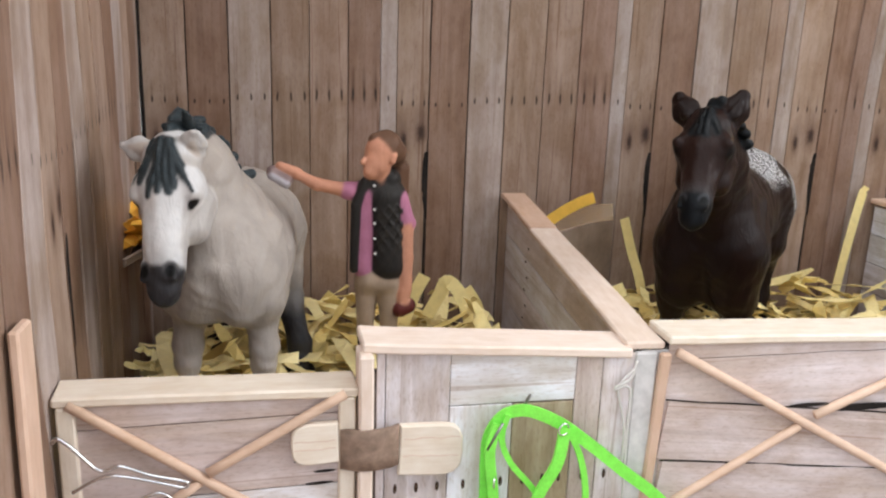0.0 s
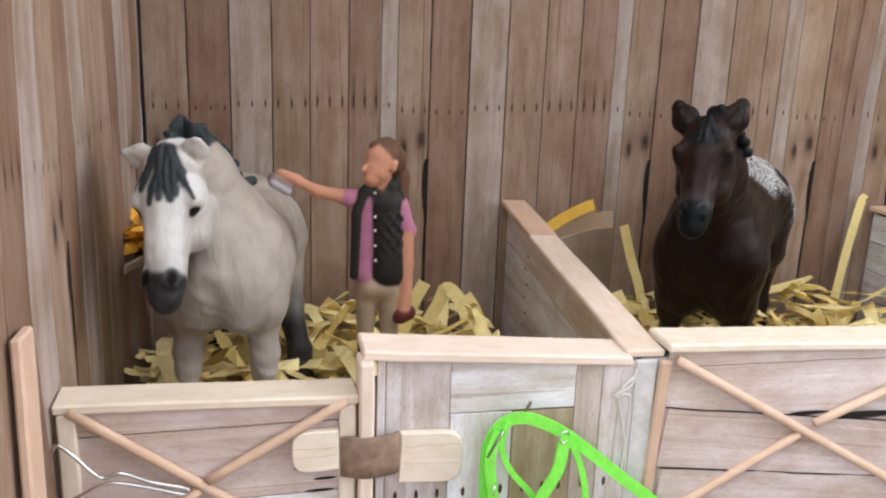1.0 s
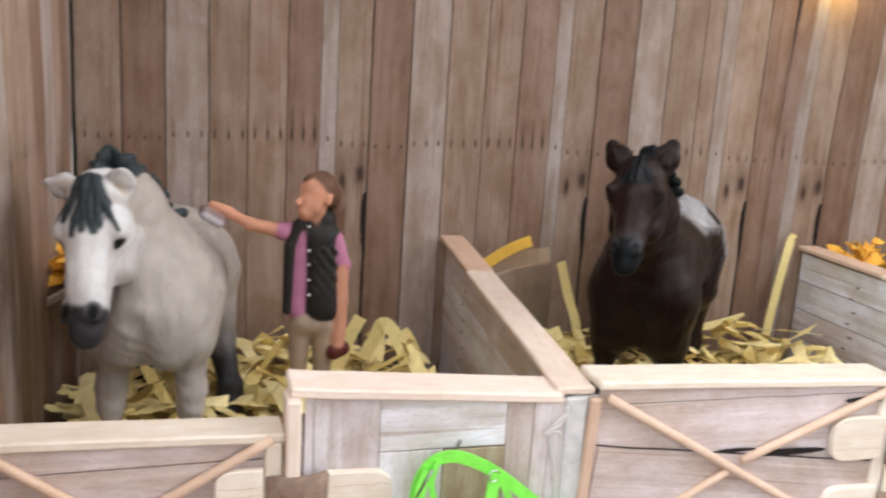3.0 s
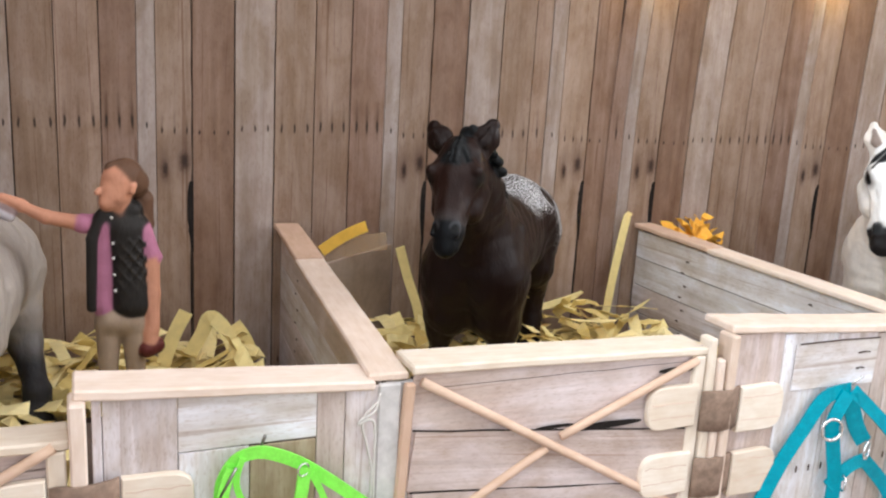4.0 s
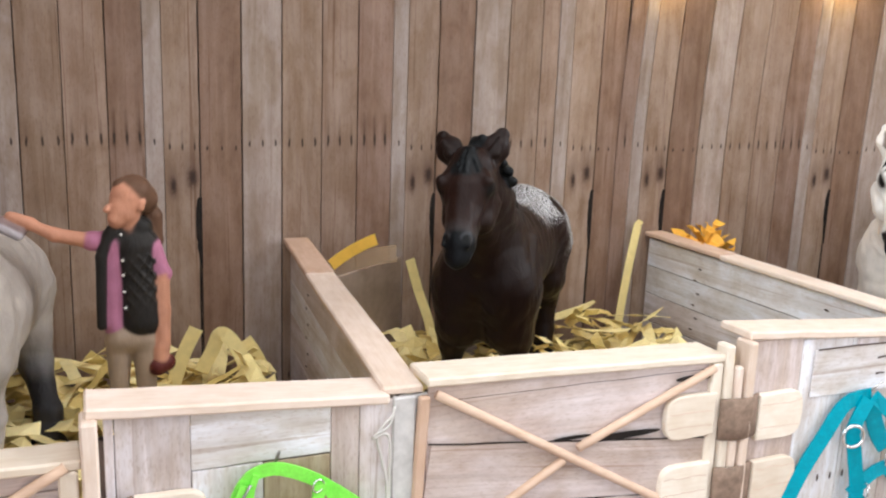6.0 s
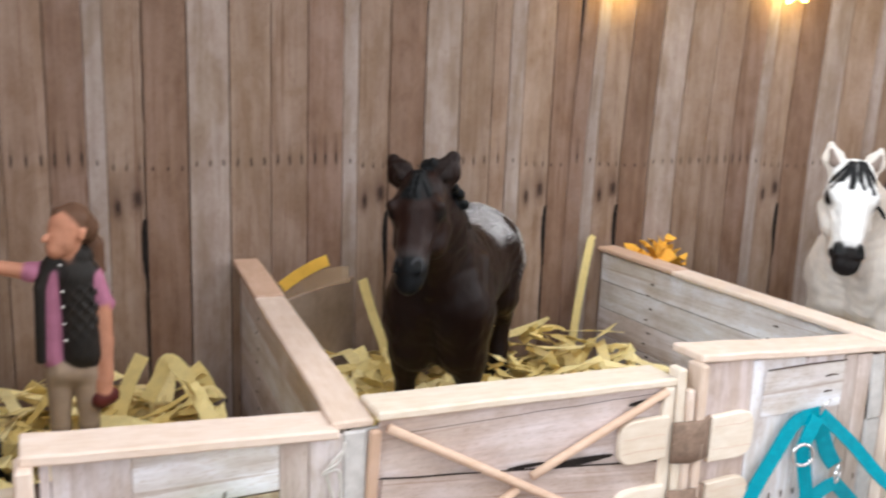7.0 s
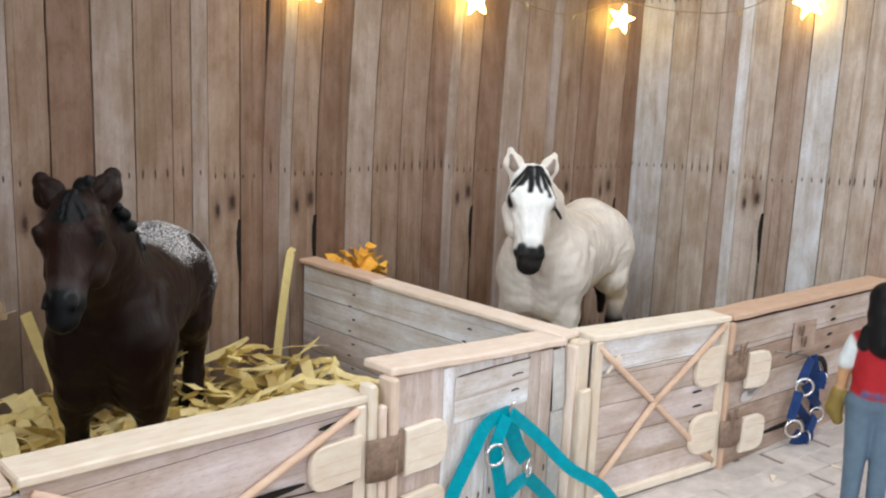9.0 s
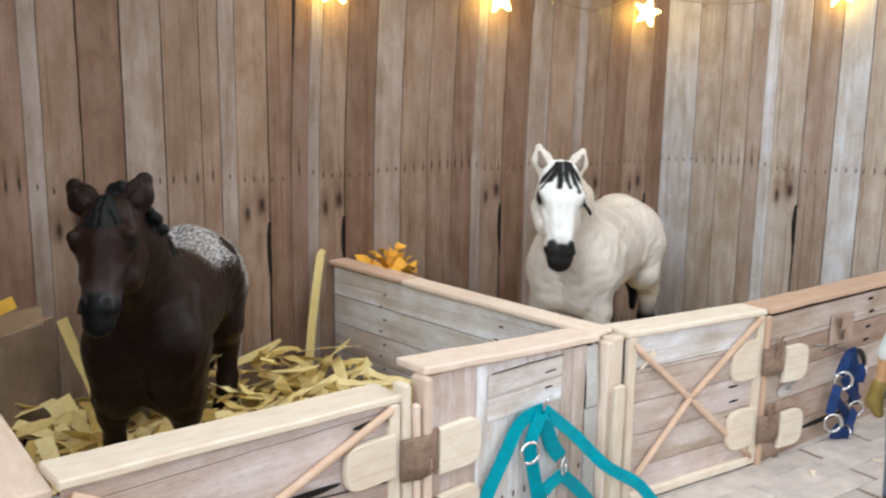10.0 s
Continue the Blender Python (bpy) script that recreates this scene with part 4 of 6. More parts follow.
M_ORANGE = strip_material("orange_crepe_strips", (0.92, 0.50, 0.075))


def add_strip(bm, p, ang, ln, w, curl, pitch, rnd):
    """One curled paper strip, thin but closed, into bm."""
    n = 7
    q, a, e = Vector(p), ang, pitch
    pts = []
    for i in range(n + 1):
        pts.append(q.copy())
        q = q + Vector((math.cos(a) * math.cos(e), math.sin(a) * math.cos(e), math.sin(e))) * (ln / n)
        e += curl * rnd.uniform(0.5, 1.5) / n
        a += rnd.uniform(-0.5, 0.5) / n * 2
    roll = rnd.uniform(-0.5, 0.5)
    rings = []
    for i, p0 in enumerate(pts):
        d = (pts[min(i + 1, n)] - pts[max(i - 1, 0)]).normalized()
        side = d.cross(Vector((0, 0, 1)))
        side = side.normalized() if side.length > 0.05 else Vector((1, 0, 0))
        side.rotate(Matrix.Rotation(roll + i * rnd.uniform(-0.08, 0.12), 3, d))
        up = side.cross(d)
        rings.append([bm.verts.new(p0 + side * w / 2 * sx + up * 0.00012 * sz) for sx, sz in ((-1, -1), (1, -1), (1, 1), (-1, 1))])
    for r0, r1 in zip(rings, rings[1:]):
        for k in range(4):
            bm.faces.new((r0[k], r1[k], r1[(k + 1) % 4], r0[(k + 1) % 4]))
    bm.faces.new(rings[0])
    bm.faces.new(rings[-1][::-1])


def straw(x0, x1, y0, y1, count, seed, label, low=0.0):
    rnd = random.Random(seed)
    bm = bmesh.new()
    for i in range(count):
        x, y = rnd.uniform(x0 + 0.012, x1 - 0.012), rnd.uniform(y0 + 0.006, y1 - 0.010)
        edge = max(0.0, 1 - min(x - x0, x1 - x, y1 - y) / 0.03)
        z = 0.017 - low + rnd.random() * (0.016 + (0.018 - low) * edge)
        ang = rnd.uniform(0, math.tau)
        ln = rnd.uniform(0.024, 0.050)
        dx, dy = math.cos(ang) * ln, math.sin(ang) * ln
        if not (x0 + 0.004 < x + dx < x1 - 0.004 and y0 < y + dy < y1 - 0.004):
            ang += math.pi
            dx, dy = -dx, -dy
            if not (x0 + 0.004 < x + dx < x1 - 0.004 and y0 < y + dy < y1 - 0.004):
                ln *= 0.4
        add_strip(bm, (x, y, z), ang, ln, rnd.uniform(0.0040, 0.0062), rnd.uniform(-1.3, 0.5), rnd.uniform(-0.05, 0.42) * (0.2 if y < y0 + 0.04 else 1.0), rnd)
    return tagged(part("straw_bedding", bm, M_STRAW), label, "straw", "", "stuff")


straw(X0 + 0.002, 0.0925, 0.220, 0.381, 640, 11, "heap of yellow crepe paper strips as straw")
straw(X0 + 0.001, -0.028, 0.222, 0.360, 130, 14, "yellow crepe paper strips as straw along the side wall")
straw(0.1030, 0.3030, 0.224, 0.378, 660, 12, "heap of yellow crepe paper strips as straw")
straw(0.3130, 0.5600, 0.204, 0.312, 220, 13, "heap of yellow crepe paper strips as straw", 0.012)


def lone_strip(points, w, mat, label, face=(0, -1, 0)):
    return tagged(part("paper_strip", ribbon_bm(smooth_path(points, 5), w, 0.0003, face), mat), label, "paper strip", "loose strips")


lone_strip([(0.2780, 0.368, 0.026), (0.2830, 0.371, 0.052), (0.2905, 0.3745, 0.0835), (0.2930, 0.3755, 0.0850)], 0.0052, M_STRAW, "long yellow paper strip leaning against the divider")
lone_strip([(0.1540, 0.362, 0.0760), (0.1590, 0.362, 0.0600), (0.1630, 0.360, 0.0480), (0.1650, 0.358, 0.0380)], 0.0046, M_STRAW, "yellow paper strip standing up out of the straw")
lone_strip([(0.0430, 0.335, 0.034), (0.0480, 0.336, 0.0480), (0.0530, 0.336, 0.0580)], 0.0058, M_STRAW, "yellow paper strip standing up out of the straw")
lone_strip([(0.0540, 0.334, 0.040), (0.0590, 0.334, 0.0490), (0.0620, 0.333, 0.0560), (0.0670, 0.331, 0.0520), (0.0710, 0.329, 0.0430), (0.0735, 0.327, 0.0320)], 0.0058, M_STRAW, "yellow paper strip bent into an arch over the straw")
lone_strip([(0.0830, 0.348, 0.030), (0.0790, 0.349, 0.0400), (0.0745, 0.350, 0.0470)], 0.0062, M_STRAW, "yellow paper strip standing up out of the straw")
lone_strip([(0.2000, 0.352, 0.032), (0.2080, 0.352, 0.0500), (0.2110, 0.353, 0.0600)], 0.0058, M_STRAW, "yellow paper strip standing up out of the straw")

# ---- corner feeders with orange paper hay ----
M_FEED = speckled("thin_tan_paper", (0.36, 0.27, 0.21), 0.15, 0.6, 200)


def feeder(label, a, b, c, z0, z1, seed, count, low=0.0):
    """A three-cornered tray across a stall's corner c, from a to b, with paper hay in it."""
    t = thing("corner_feeder", label, "feeder", "corner feeders", at=(c[0], c[1], z0))
    o = Matrix.Translation(-t.location)
    A, B, C = [Vector((*p, 0)) for p in (a, b, c)]
    bar("front_board", A - t.location + Vector((0, 0, (z0 - low + z1) / 2)), B - t.location + Vector((0, 0, (z0 - low + z1) / 2)), z1 - z0 + low, 0.0012, M_FEED, t, up=(B - A).cross(Vector((0, 0, 1))).normalized())
    bm = bmesh.new()
    top = [bm.verts.new(p + Vector((0, 0, z0 + 0.0012))) for p in (A, B, C)]
    low = [bm.verts.new(p + Vector((0, 0, z0))) for p in (A, B, C)]
    bm.faces.new(top)
    bm.faces.new(low[::-1])
    for k in range(3):
        bm.faces.new((low[k], low[(k + 1) % 3], top[(k + 1) % 3], top[k]))
    bmesh.ops.recalc_face_normals(bm, faces=bm.faces)
    part("tray", bm, M_FEED, t, "", o)
    rnd = random.Random(seed)
    bm = bmesh.new()
    mid = (A + B + C) / 3
    for i in range(count):
        s, u = rnd.random(), rnd.random()
        p = mid.lerp(A.lerp(B, s), u * 0.7) + Vector((0, 0, z0 + 0.003 + rnd.random() * (z1 - z0) * 0.7))
        add_strip(bm, p, rnd.uniform(0, math.tau), rnd.uniform(0.012, 0.021), rnd.uniform(0.0045, 0.0065), rnd.uniform(-1.4, 0.2), rnd.uniform(0.3, 1.1), rnd)
    tagged(part("paper_hay", bm, M_ORANGE), "orange crepe paper hay in a corner feeder", "hay", "", "stuff")
    return t


feeder("tan paper corner feeder between divider and back wall", (0.1095, 0.3420), (0.1560, 0.3795), (0.1075, 0.3795), 0.0630, 0.0738, 5, 0, 0.036)
feeder("tan paper corner feeder behind the second divider", (0.3085, 0.3350), (0.3480, 0.3705), (0.3085, 0.3740), 0.0640, 0.0760, 6, 16)
feeder("tan paper corner feeder on the side wall", (-0.0640, 0.3050), (-0.0500, 0.3480), (-0.0640, 0.3480), 0.0730, 0.0765, 7, 30)
M_TULLE = strip_material("sheer_tan_paper", (0.68, 0.50, 0.35), 0.4)
lone_strip([(0.1130, 0.352, 0.0775), (0.1200, 0.352, 0.0822), (0.1270, 0.351, 0.0862), (0.1335, 0.351, 0.0886)], 0.0052, strip_material("amber_crepe_strip", (0.90, 0.55, 0.10)), "amber paper strip poking out of the corner feeder")
lone_strip([(0.1140, 0.356, 0.0740), (0.1240, 0.355, 0.0775), (0.1340, 0.354, 0.0800), (0.1440, 0.353, 0.0812)], 0.0080, M_TULLE, "sheer tan paper strip lying over the corner feeder")

# ---- star lights ----
m_star, _, b_star = material("glowing_warm_star", 0.4)
b_star.inputs["Base Color"].default_value = (1.0, 0.75, 0.35, 1)
b_star.inputs["Emission Color"].default_value = (1.0, 0.68, 0.16, 1)
b_star.inputs["Emission Strength"].default_value = 25.0
M_CORD = speckled("thin_clear_cord", (0.30, 0.21, 0.10), 0.2, 0.3, 300)


def star_bm(rad, thick):
    bm = bmesh.new()
    fr = [bm.verts.new((math.sin(k * math.tau / 10) * rad * (1 if k % 2 == 0 else 0.40), -thick / 2, math.cos(k * math.tau / 10) * rad * (1 if k % 2 == 0 else 0.40))) for k in range(10)]
    bk = [bm.verts.new((v.co.x, thick / 2, v.co.z)) for v in fr]
    fc, bc = bm.verts.new((0, -thick, 0)), bm.verts.new((0, thick, 0))
    for k in range(10):
        j = (k + 1) % 10
        bm.faces.new((fr[k], fr[j], fc))
        bm.faces.new((bk[j], bk[k], bc))
        bm.faces.new((fr[j], fr[k], bk[k], bk[j]))
    bmesh.ops.recalc_face_normals(bm, faces=bm.faces)
    bmesh.ops.bevel(bm, geom=[e for e in bm.edges if e.calc_face_angle(0) > 0.6], offset=0.0006, segments=2, affect="EDGES")
    return bm


STARS = [(0.1700, 0.3740, 0.262, 0), (0.2981, 0.3700, 0.2228, 10), (0.4038, 0.3560, 0.2255, 12), (0.5270, 0.3410, 0.2254, 25), (0.5580, 0.2299, 0.2330, 70)]
string = thing("star_light_string", "string of warm glowing star lights along the wall", "fairy lights", at=(STARS[2][0], STARS[2][1], STARS[2][2]))
so = Matrix.Translation(-string.location)
cord = []
for (ax, ay, az, _), (bx, by, bz, _) in zip(STARS, STARS[1:]):
    cord += [(ax, ay + 0.004, az + 0.011), ((ax * 2 + bx) / 3, (ay * 2 + by) / 3 + 0.003, (az * 2 + bz) / 3 + 0.002), ((ax + 2 * bx) / 3, (ay + 2 * by) / 3 + 0.003, (az + 2 * bz) / 3 - 0.001)]
cord += [(0.5580, 0.2299, 0.244), (0.5600, 0.170, 0.236), (0.5620, 0.110, 0.250)]
part("cord", tube_bm(smooth_path(cord, 5), 0.00035, 6), M_CORD, string, "thin clear cord", so, smooth=True)
for x, y, z, turn in STARS[1:]:
    part("star", star_bm(0.0100, 0.0040), m_star, string, "glowing warm star", so @ pose(x, y, z, 0, random.Random(int(x * 999)).uniform(-14, 14), -turn))

# ---- small leavings ----
def chip(p, size, mat, label, turn):
    bm = box_bm(size, size * 0.45, size * 0.14, size * 0.04)
    for v in bm.verts:
        v.co.y *= 0.35 + 0.65 * (v.co.x / size)
    return tagged(part("wood_chip", bm, mat, None, "", pose(*p, 0, 0, turn)), label, "wood chip")


chip((0.4090, 0.1570, 0.0016), 0.0070, M_CREAM, "pale wood chip lying on the brick floor", 25)
chip((0.4500, 0.1420, 0.0016), 0.0045, M_CREAM, "small pale wood chip lying on the brick floor", 100)
splinter = box_bm(0.0095, 0.0008, 0.0030, 0.0002)
for v in splinter.verts:
    v.co.z *= 0.25 + 0.75 * (v.co.x / 0.0095)
part("splinter", splinter, M_CREAM, g_3, "pale torn splinter", Matrix.Translation(Vector((0.3265, 0.1958, 0.0600)) - g_3.location) @ pose(0, 0, 0, 0, -40, -10))
M_SMEAR = speckled("white_glue_smear", (0.62, 0.60, 0.60), 0.15, 0.4, 200)
smear = bmesh.new()
for k in range(3):
    mark_bm(smear, Matrix.Translation((0, 0, 0)), 0.004 * k, 0.0015 * k, 0.012 - 0.002 * k, 0.006 - 0.001 * k, 0.3, 16)
part("glue_smear", smear, M_SMEAR, p_three, "dried white glue", Matrix.Translation(Vector((0.4230, 0.1798, 0.0335)) - p_three.location) @ pose(0, 0, 0, 0, 0, -5))
for (x, y, z), turn in (((0.4070, 0.1775, 0.0590), 10), ((0.4060, 0.1778, 0.0270), -15)):
    tw = thing("twine_knot", "tangled brown twine knot on the latch", "twine", "twine knots", at=(x, y, z))
    rt = random.Random(int(z * 9999))
    for k in range(5):
        pts = [(rt.uniform(-0.004, 0.004), rt.uniform(-0.0022, 0.0004), rt.uniform(-0.005, 0.005)) for _ in range(5)]
        part("strand", tube_bm(smooth_path(pts, 5), 0.00035, 6), M_LEATHER, tw, "", None, smooth=True)

M_BEAD = speckled("clear_gold_bead", (0.85, 0.70, 0.42), 0.1, 0.15, 300, 0.6, 0.0)
for k in range(4, len(cord) - 2):
    if k % 3:
        bx, by, bz = cord[k]
        bead = bmesh.new()
        bmesh.ops.create_icosphere(bead, subdivisions=1, radius=0.0017)
        bmesh.ops.scale(bead, vec=(1.8, 0.6, 0.8), verts=bead.verts)
        part("bead", bead, M_BEAD, string, "small unlit clear bead", so @ pose(bx, by - 0.001, bz - 0.001, 0, 25 * (k % 4) - 30, 20))

# ---- toy figures: smooth blends of tapered rods, meshed on a grid ----
def rods_distance(p, rod):
    a, b, ra, rb = (np.array(rod[0], np.float32), np.array(rod[1], np.float32), rod[2], rod[3])
    flat = rod[6] if len(rod) > 6 else None
    q = p - a
    ba = b - a
    if flat is not None:
        ax = np.array(flat[0], np.float32)
        ax = ax / np.linalg.norm(ax)
        q = q + (q @ ax)[..., None] * ax * (flat[1] - 1)
        ba = ba + (ba @ ax) * ax * (flat[1] - 1)
    h = np.clip((q @ ba) / max(float(ba @ ba), 1e-12), 0, 1)
    return np.linalg.norm(q - h[..., None] * ba, axis=-1) - (ra + (rb - ra) * h)


def grid_mesh(f, lo, step):
    """Surface nets: one vertex in each cell that the surface cuts."""
    nx, ny, nz = f.shape
    s = f < 0
    corners = [(i, j, k) for i in (0, 1) for j in (0, 1) for k in (0, 1)]
    cut = lambda arr, c: arr[c[0]:nx - 1 + c[0], c[1]:ny - 1 + c[1], c[2]:nz - 1 + c[2]]
    total = sum(cut(s, c).astype(np.int8) for c in corners)
    cells = np.argwhere((total > 0) & (total < 8))
    index = np.full((nx - 1, ny - 1, nz - 1), -1, np.int32)
    index[tuple(cells.T)] = np.arange(len(cells))
    pos, cnt = np.zeros((len(cells), 3)), np.zeros(len(cells))
    for c in corners:
        for ax in range(3):
            if c[ax]:
                continue
            e = list(c)
            e[ax] = 1
            v0, v1 = f[tuple((cells + c).T)], f[tuple((cells + e).T)]
            hitm = (v0 < 0) != (v1 < 0)
            tt = np.where(hitm, v0 / np.where(hitm, v0 - v1, 1), 0)
            pt = np.array(c, float)[None].repeat(len(cells), 0)
            pt[:, ax] += tt
            pos += pt * hitm[:, None]
            cnt += hitm
    verts = lo + (cells + pos / cnt[:, None]) * step
    quads = []
    for ax in range(3):
        u, w = [k for k in range(3) if k != ax]
        sl0, sl1 = [slice(None)] * 3, [slice(None)] * 3
        sl0[ax], sl1[ax] = slice(0, -1), slice(1, None)
        cross = np.argwhere(s[tuple(sl0)] != s[tuple(sl1)])
        cross = cross[(cross[:, u] > 0) & (cross[:, w] > 0) & (cross[:, u] < f.shape[u] - 1) & (cross[:, w] < f.shape[w] - 1)]
        ids = []
        for du, dw in ((-1, -1), (0, -1), (0, 0), (-1, 0)):
            c = cross.copy()
            c[:, u] += du
            c[:, w] += dw
            ids.append(index[tuple(c.T)])
        q = np.stack(ids, 1)
        inside = s[tuple(cross.T)]
        flip = inside if ax != 1 else ~inside
        q[~flip] = q[~flip][:, ::-1]
        quads.append(q)
    return verts, np.concatenate(quads)


def figure(name, rods, mat, m, label, category, step=0.00065, paint=None, soft=0.00016, base=None, bias={}, folds=0.0):
    """One plain mesh out of tapered rods (end, end, radius, radius, colour, blend[, flatten]); colour is painted on its points."""
    pts = np.array([r[i] for r in rods for i in (0, 1)])
    rad = max(max(r[2], r[3]) for r in rods) + 0.004
    lo = pts.min(0) - rad
    n = np.ceil((pts.max(0) + rad - lo) / step).astype(int) + 1
    f = np.full(n, 0.02, np.float32)
    axes = [(lo[i] + np.arange(n[i]) * step).astype(np.float32) for i in range(3)]
    for r in rods:
        k = r[5]
        ext = max(r[2], r[3]) + k * 2 + 3 * step
        a, b = np.minimum(r[0], r[1]) - ext, np.maximum(r[0], r[1]) + ext
        i0 = np.clip(((a - lo) / step).astype(int), 0, n - 1)
        i1 = np.clip(((b - lo) / step).astype(int) + 2, 1, n)
        sl = tuple(slice(x, y) for x, y in zip(i0, i1))
        g = np.stack(np.meshgrid(*[axes[i][sl[i]] for i in range(3)], indexing="ij"), -1)
        d = rods_distance(g, r)
        old = f[sl]
        h = np.clip(0.5 + 0.5 * (old - d) / k, 0, 1)
        f[sl] = old * (1 - h) + d * h - k * h * (1 - h)
    if folds:
        X, Y, Z = [a.reshape([-1 if i == k else 1 for k in range(3)]) for i, a in enumerate(axes)]
        f = f + folds * (np.sin(560 * Y + 260 * X + 2.2 * np.sin(130 * Z + 90 * X)) * np.sin(170 * Z + 200 * X + 1.7 * np.sin(190 * Y)) + 0.6 * np.sin(900 * X + 700 * Z + 3 * np.sin(210 * Y + 140 * Z)) * np.sin(380 * Y + 300 * Z)).astype(np.float32)
    if base is not None:
        zz = axes[2][None, None, :]
        f = np.maximum(f, base - zz)
    verts, quads = grid_mesh(f, lo, step)
    near = np.stack([rods_distance(verts.astype(np.float32), r) for r in rods], 1)
    near = near - np.array([bias.get(tuple(q[4]), 0.0) for q in rods])
    w = np.exp(-np.clip(near - near.min(1, keepdims=True), 0, 0.02) / soft)
    col = np.ones((len(verts), 4), np.float32)
    col[:, :3] = (w @ np.array([r[4] for r in rods])) / w.sum(1, keepdims=True)
    col[:, 3] = 0
    if paint:
        paint(verts, col)
    me = bpy.data.meshes.new(name)
    me.from_pydata(verts.tolist(), [], quads.tolist())
    at = me.color_attributes.new("coat", "FLOAT_COLOR", "POINT")
    at.data.foreach_set("color", col.ravel())
    me.polygons.foreach_set("use_smooth", [True] * len(me.polygons))
    me.materials.append(mat)
    ob = new(name, me)
    ob.matrix_basis = m
    return tagged(ob, label, category)


def coat_material(name, rough, speck=(0.78, 0.78, 0.80), relief=0.3):
    """Painted vinyl: colour from the painted points, fine mottling; alpha marks a speckled patch."""
    mt, t, b = material(name, rough)
    b.inputs["Specular IOR Level"].default_value = 0.16
    at = t.nodes.new("ShaderNodeAttribute")
    at.attribute_name = "coat"
    tc = t.nodes.new("ShaderNodeTexCoord")
    n1 = noise_tex(t, tc.outputs["Object"], 1500, 4)
    n2 = noise_tex(t, tc.outputs["Object"], 160, 3)
    c = blend(t, at.outputs["Color"], ramp(t, n2, [(0.3, 0.88), (0.7, 1.08)]))
    n3 = noise_tex(t, tc.outputs["Object"], 1300, 5, 0.75)
    mth = t.nodes.new("ShaderNodeMath")
    mth.operation = "ADD"
    links(t, n3, mth.inputs[0])
    links(t, at.outputs["Alpha"], mth.inputs[1])
    spots = ramp(t, mth.outputs[0], [(0.96, 0.0), (1.02, 1.0)])
    c = blend(t, c, speck, "MIX", spots)
    links(t, c, b.inputs["Base Color"])
    mp = t.nodes.new("ShaderNodeMapping")
    mp.inputs["Scale"].default_value = (300, 300, 85)
    links(t, tc.outputs["Object"], mp.inputs["Vector"])
    n4 = noise_tex(t, mp.outputs[0], 1.0, 3, 0.55, 0.8)
    both = t.nodes.new("ShaderNodeMath")
    both.operation = "MULTIPLY_ADD"
    both.inputs[1].default_value = 6.0
    links(t, n4, both.inputs[0])
    links(t, n1, both.inputs[2])
    bump(t, b, both.outputs[0], relief, 0.0003)
    return mt


M_HORSE = coat_material("painted_vinyl_coat", 0.42)
M_DOLL = coat_material("painted_vinyl_figure", 0.5, relief=0.25)


def mix3(a, b, f):
    return tuple(x + (y - x) * f for x, y in zip(a, b))


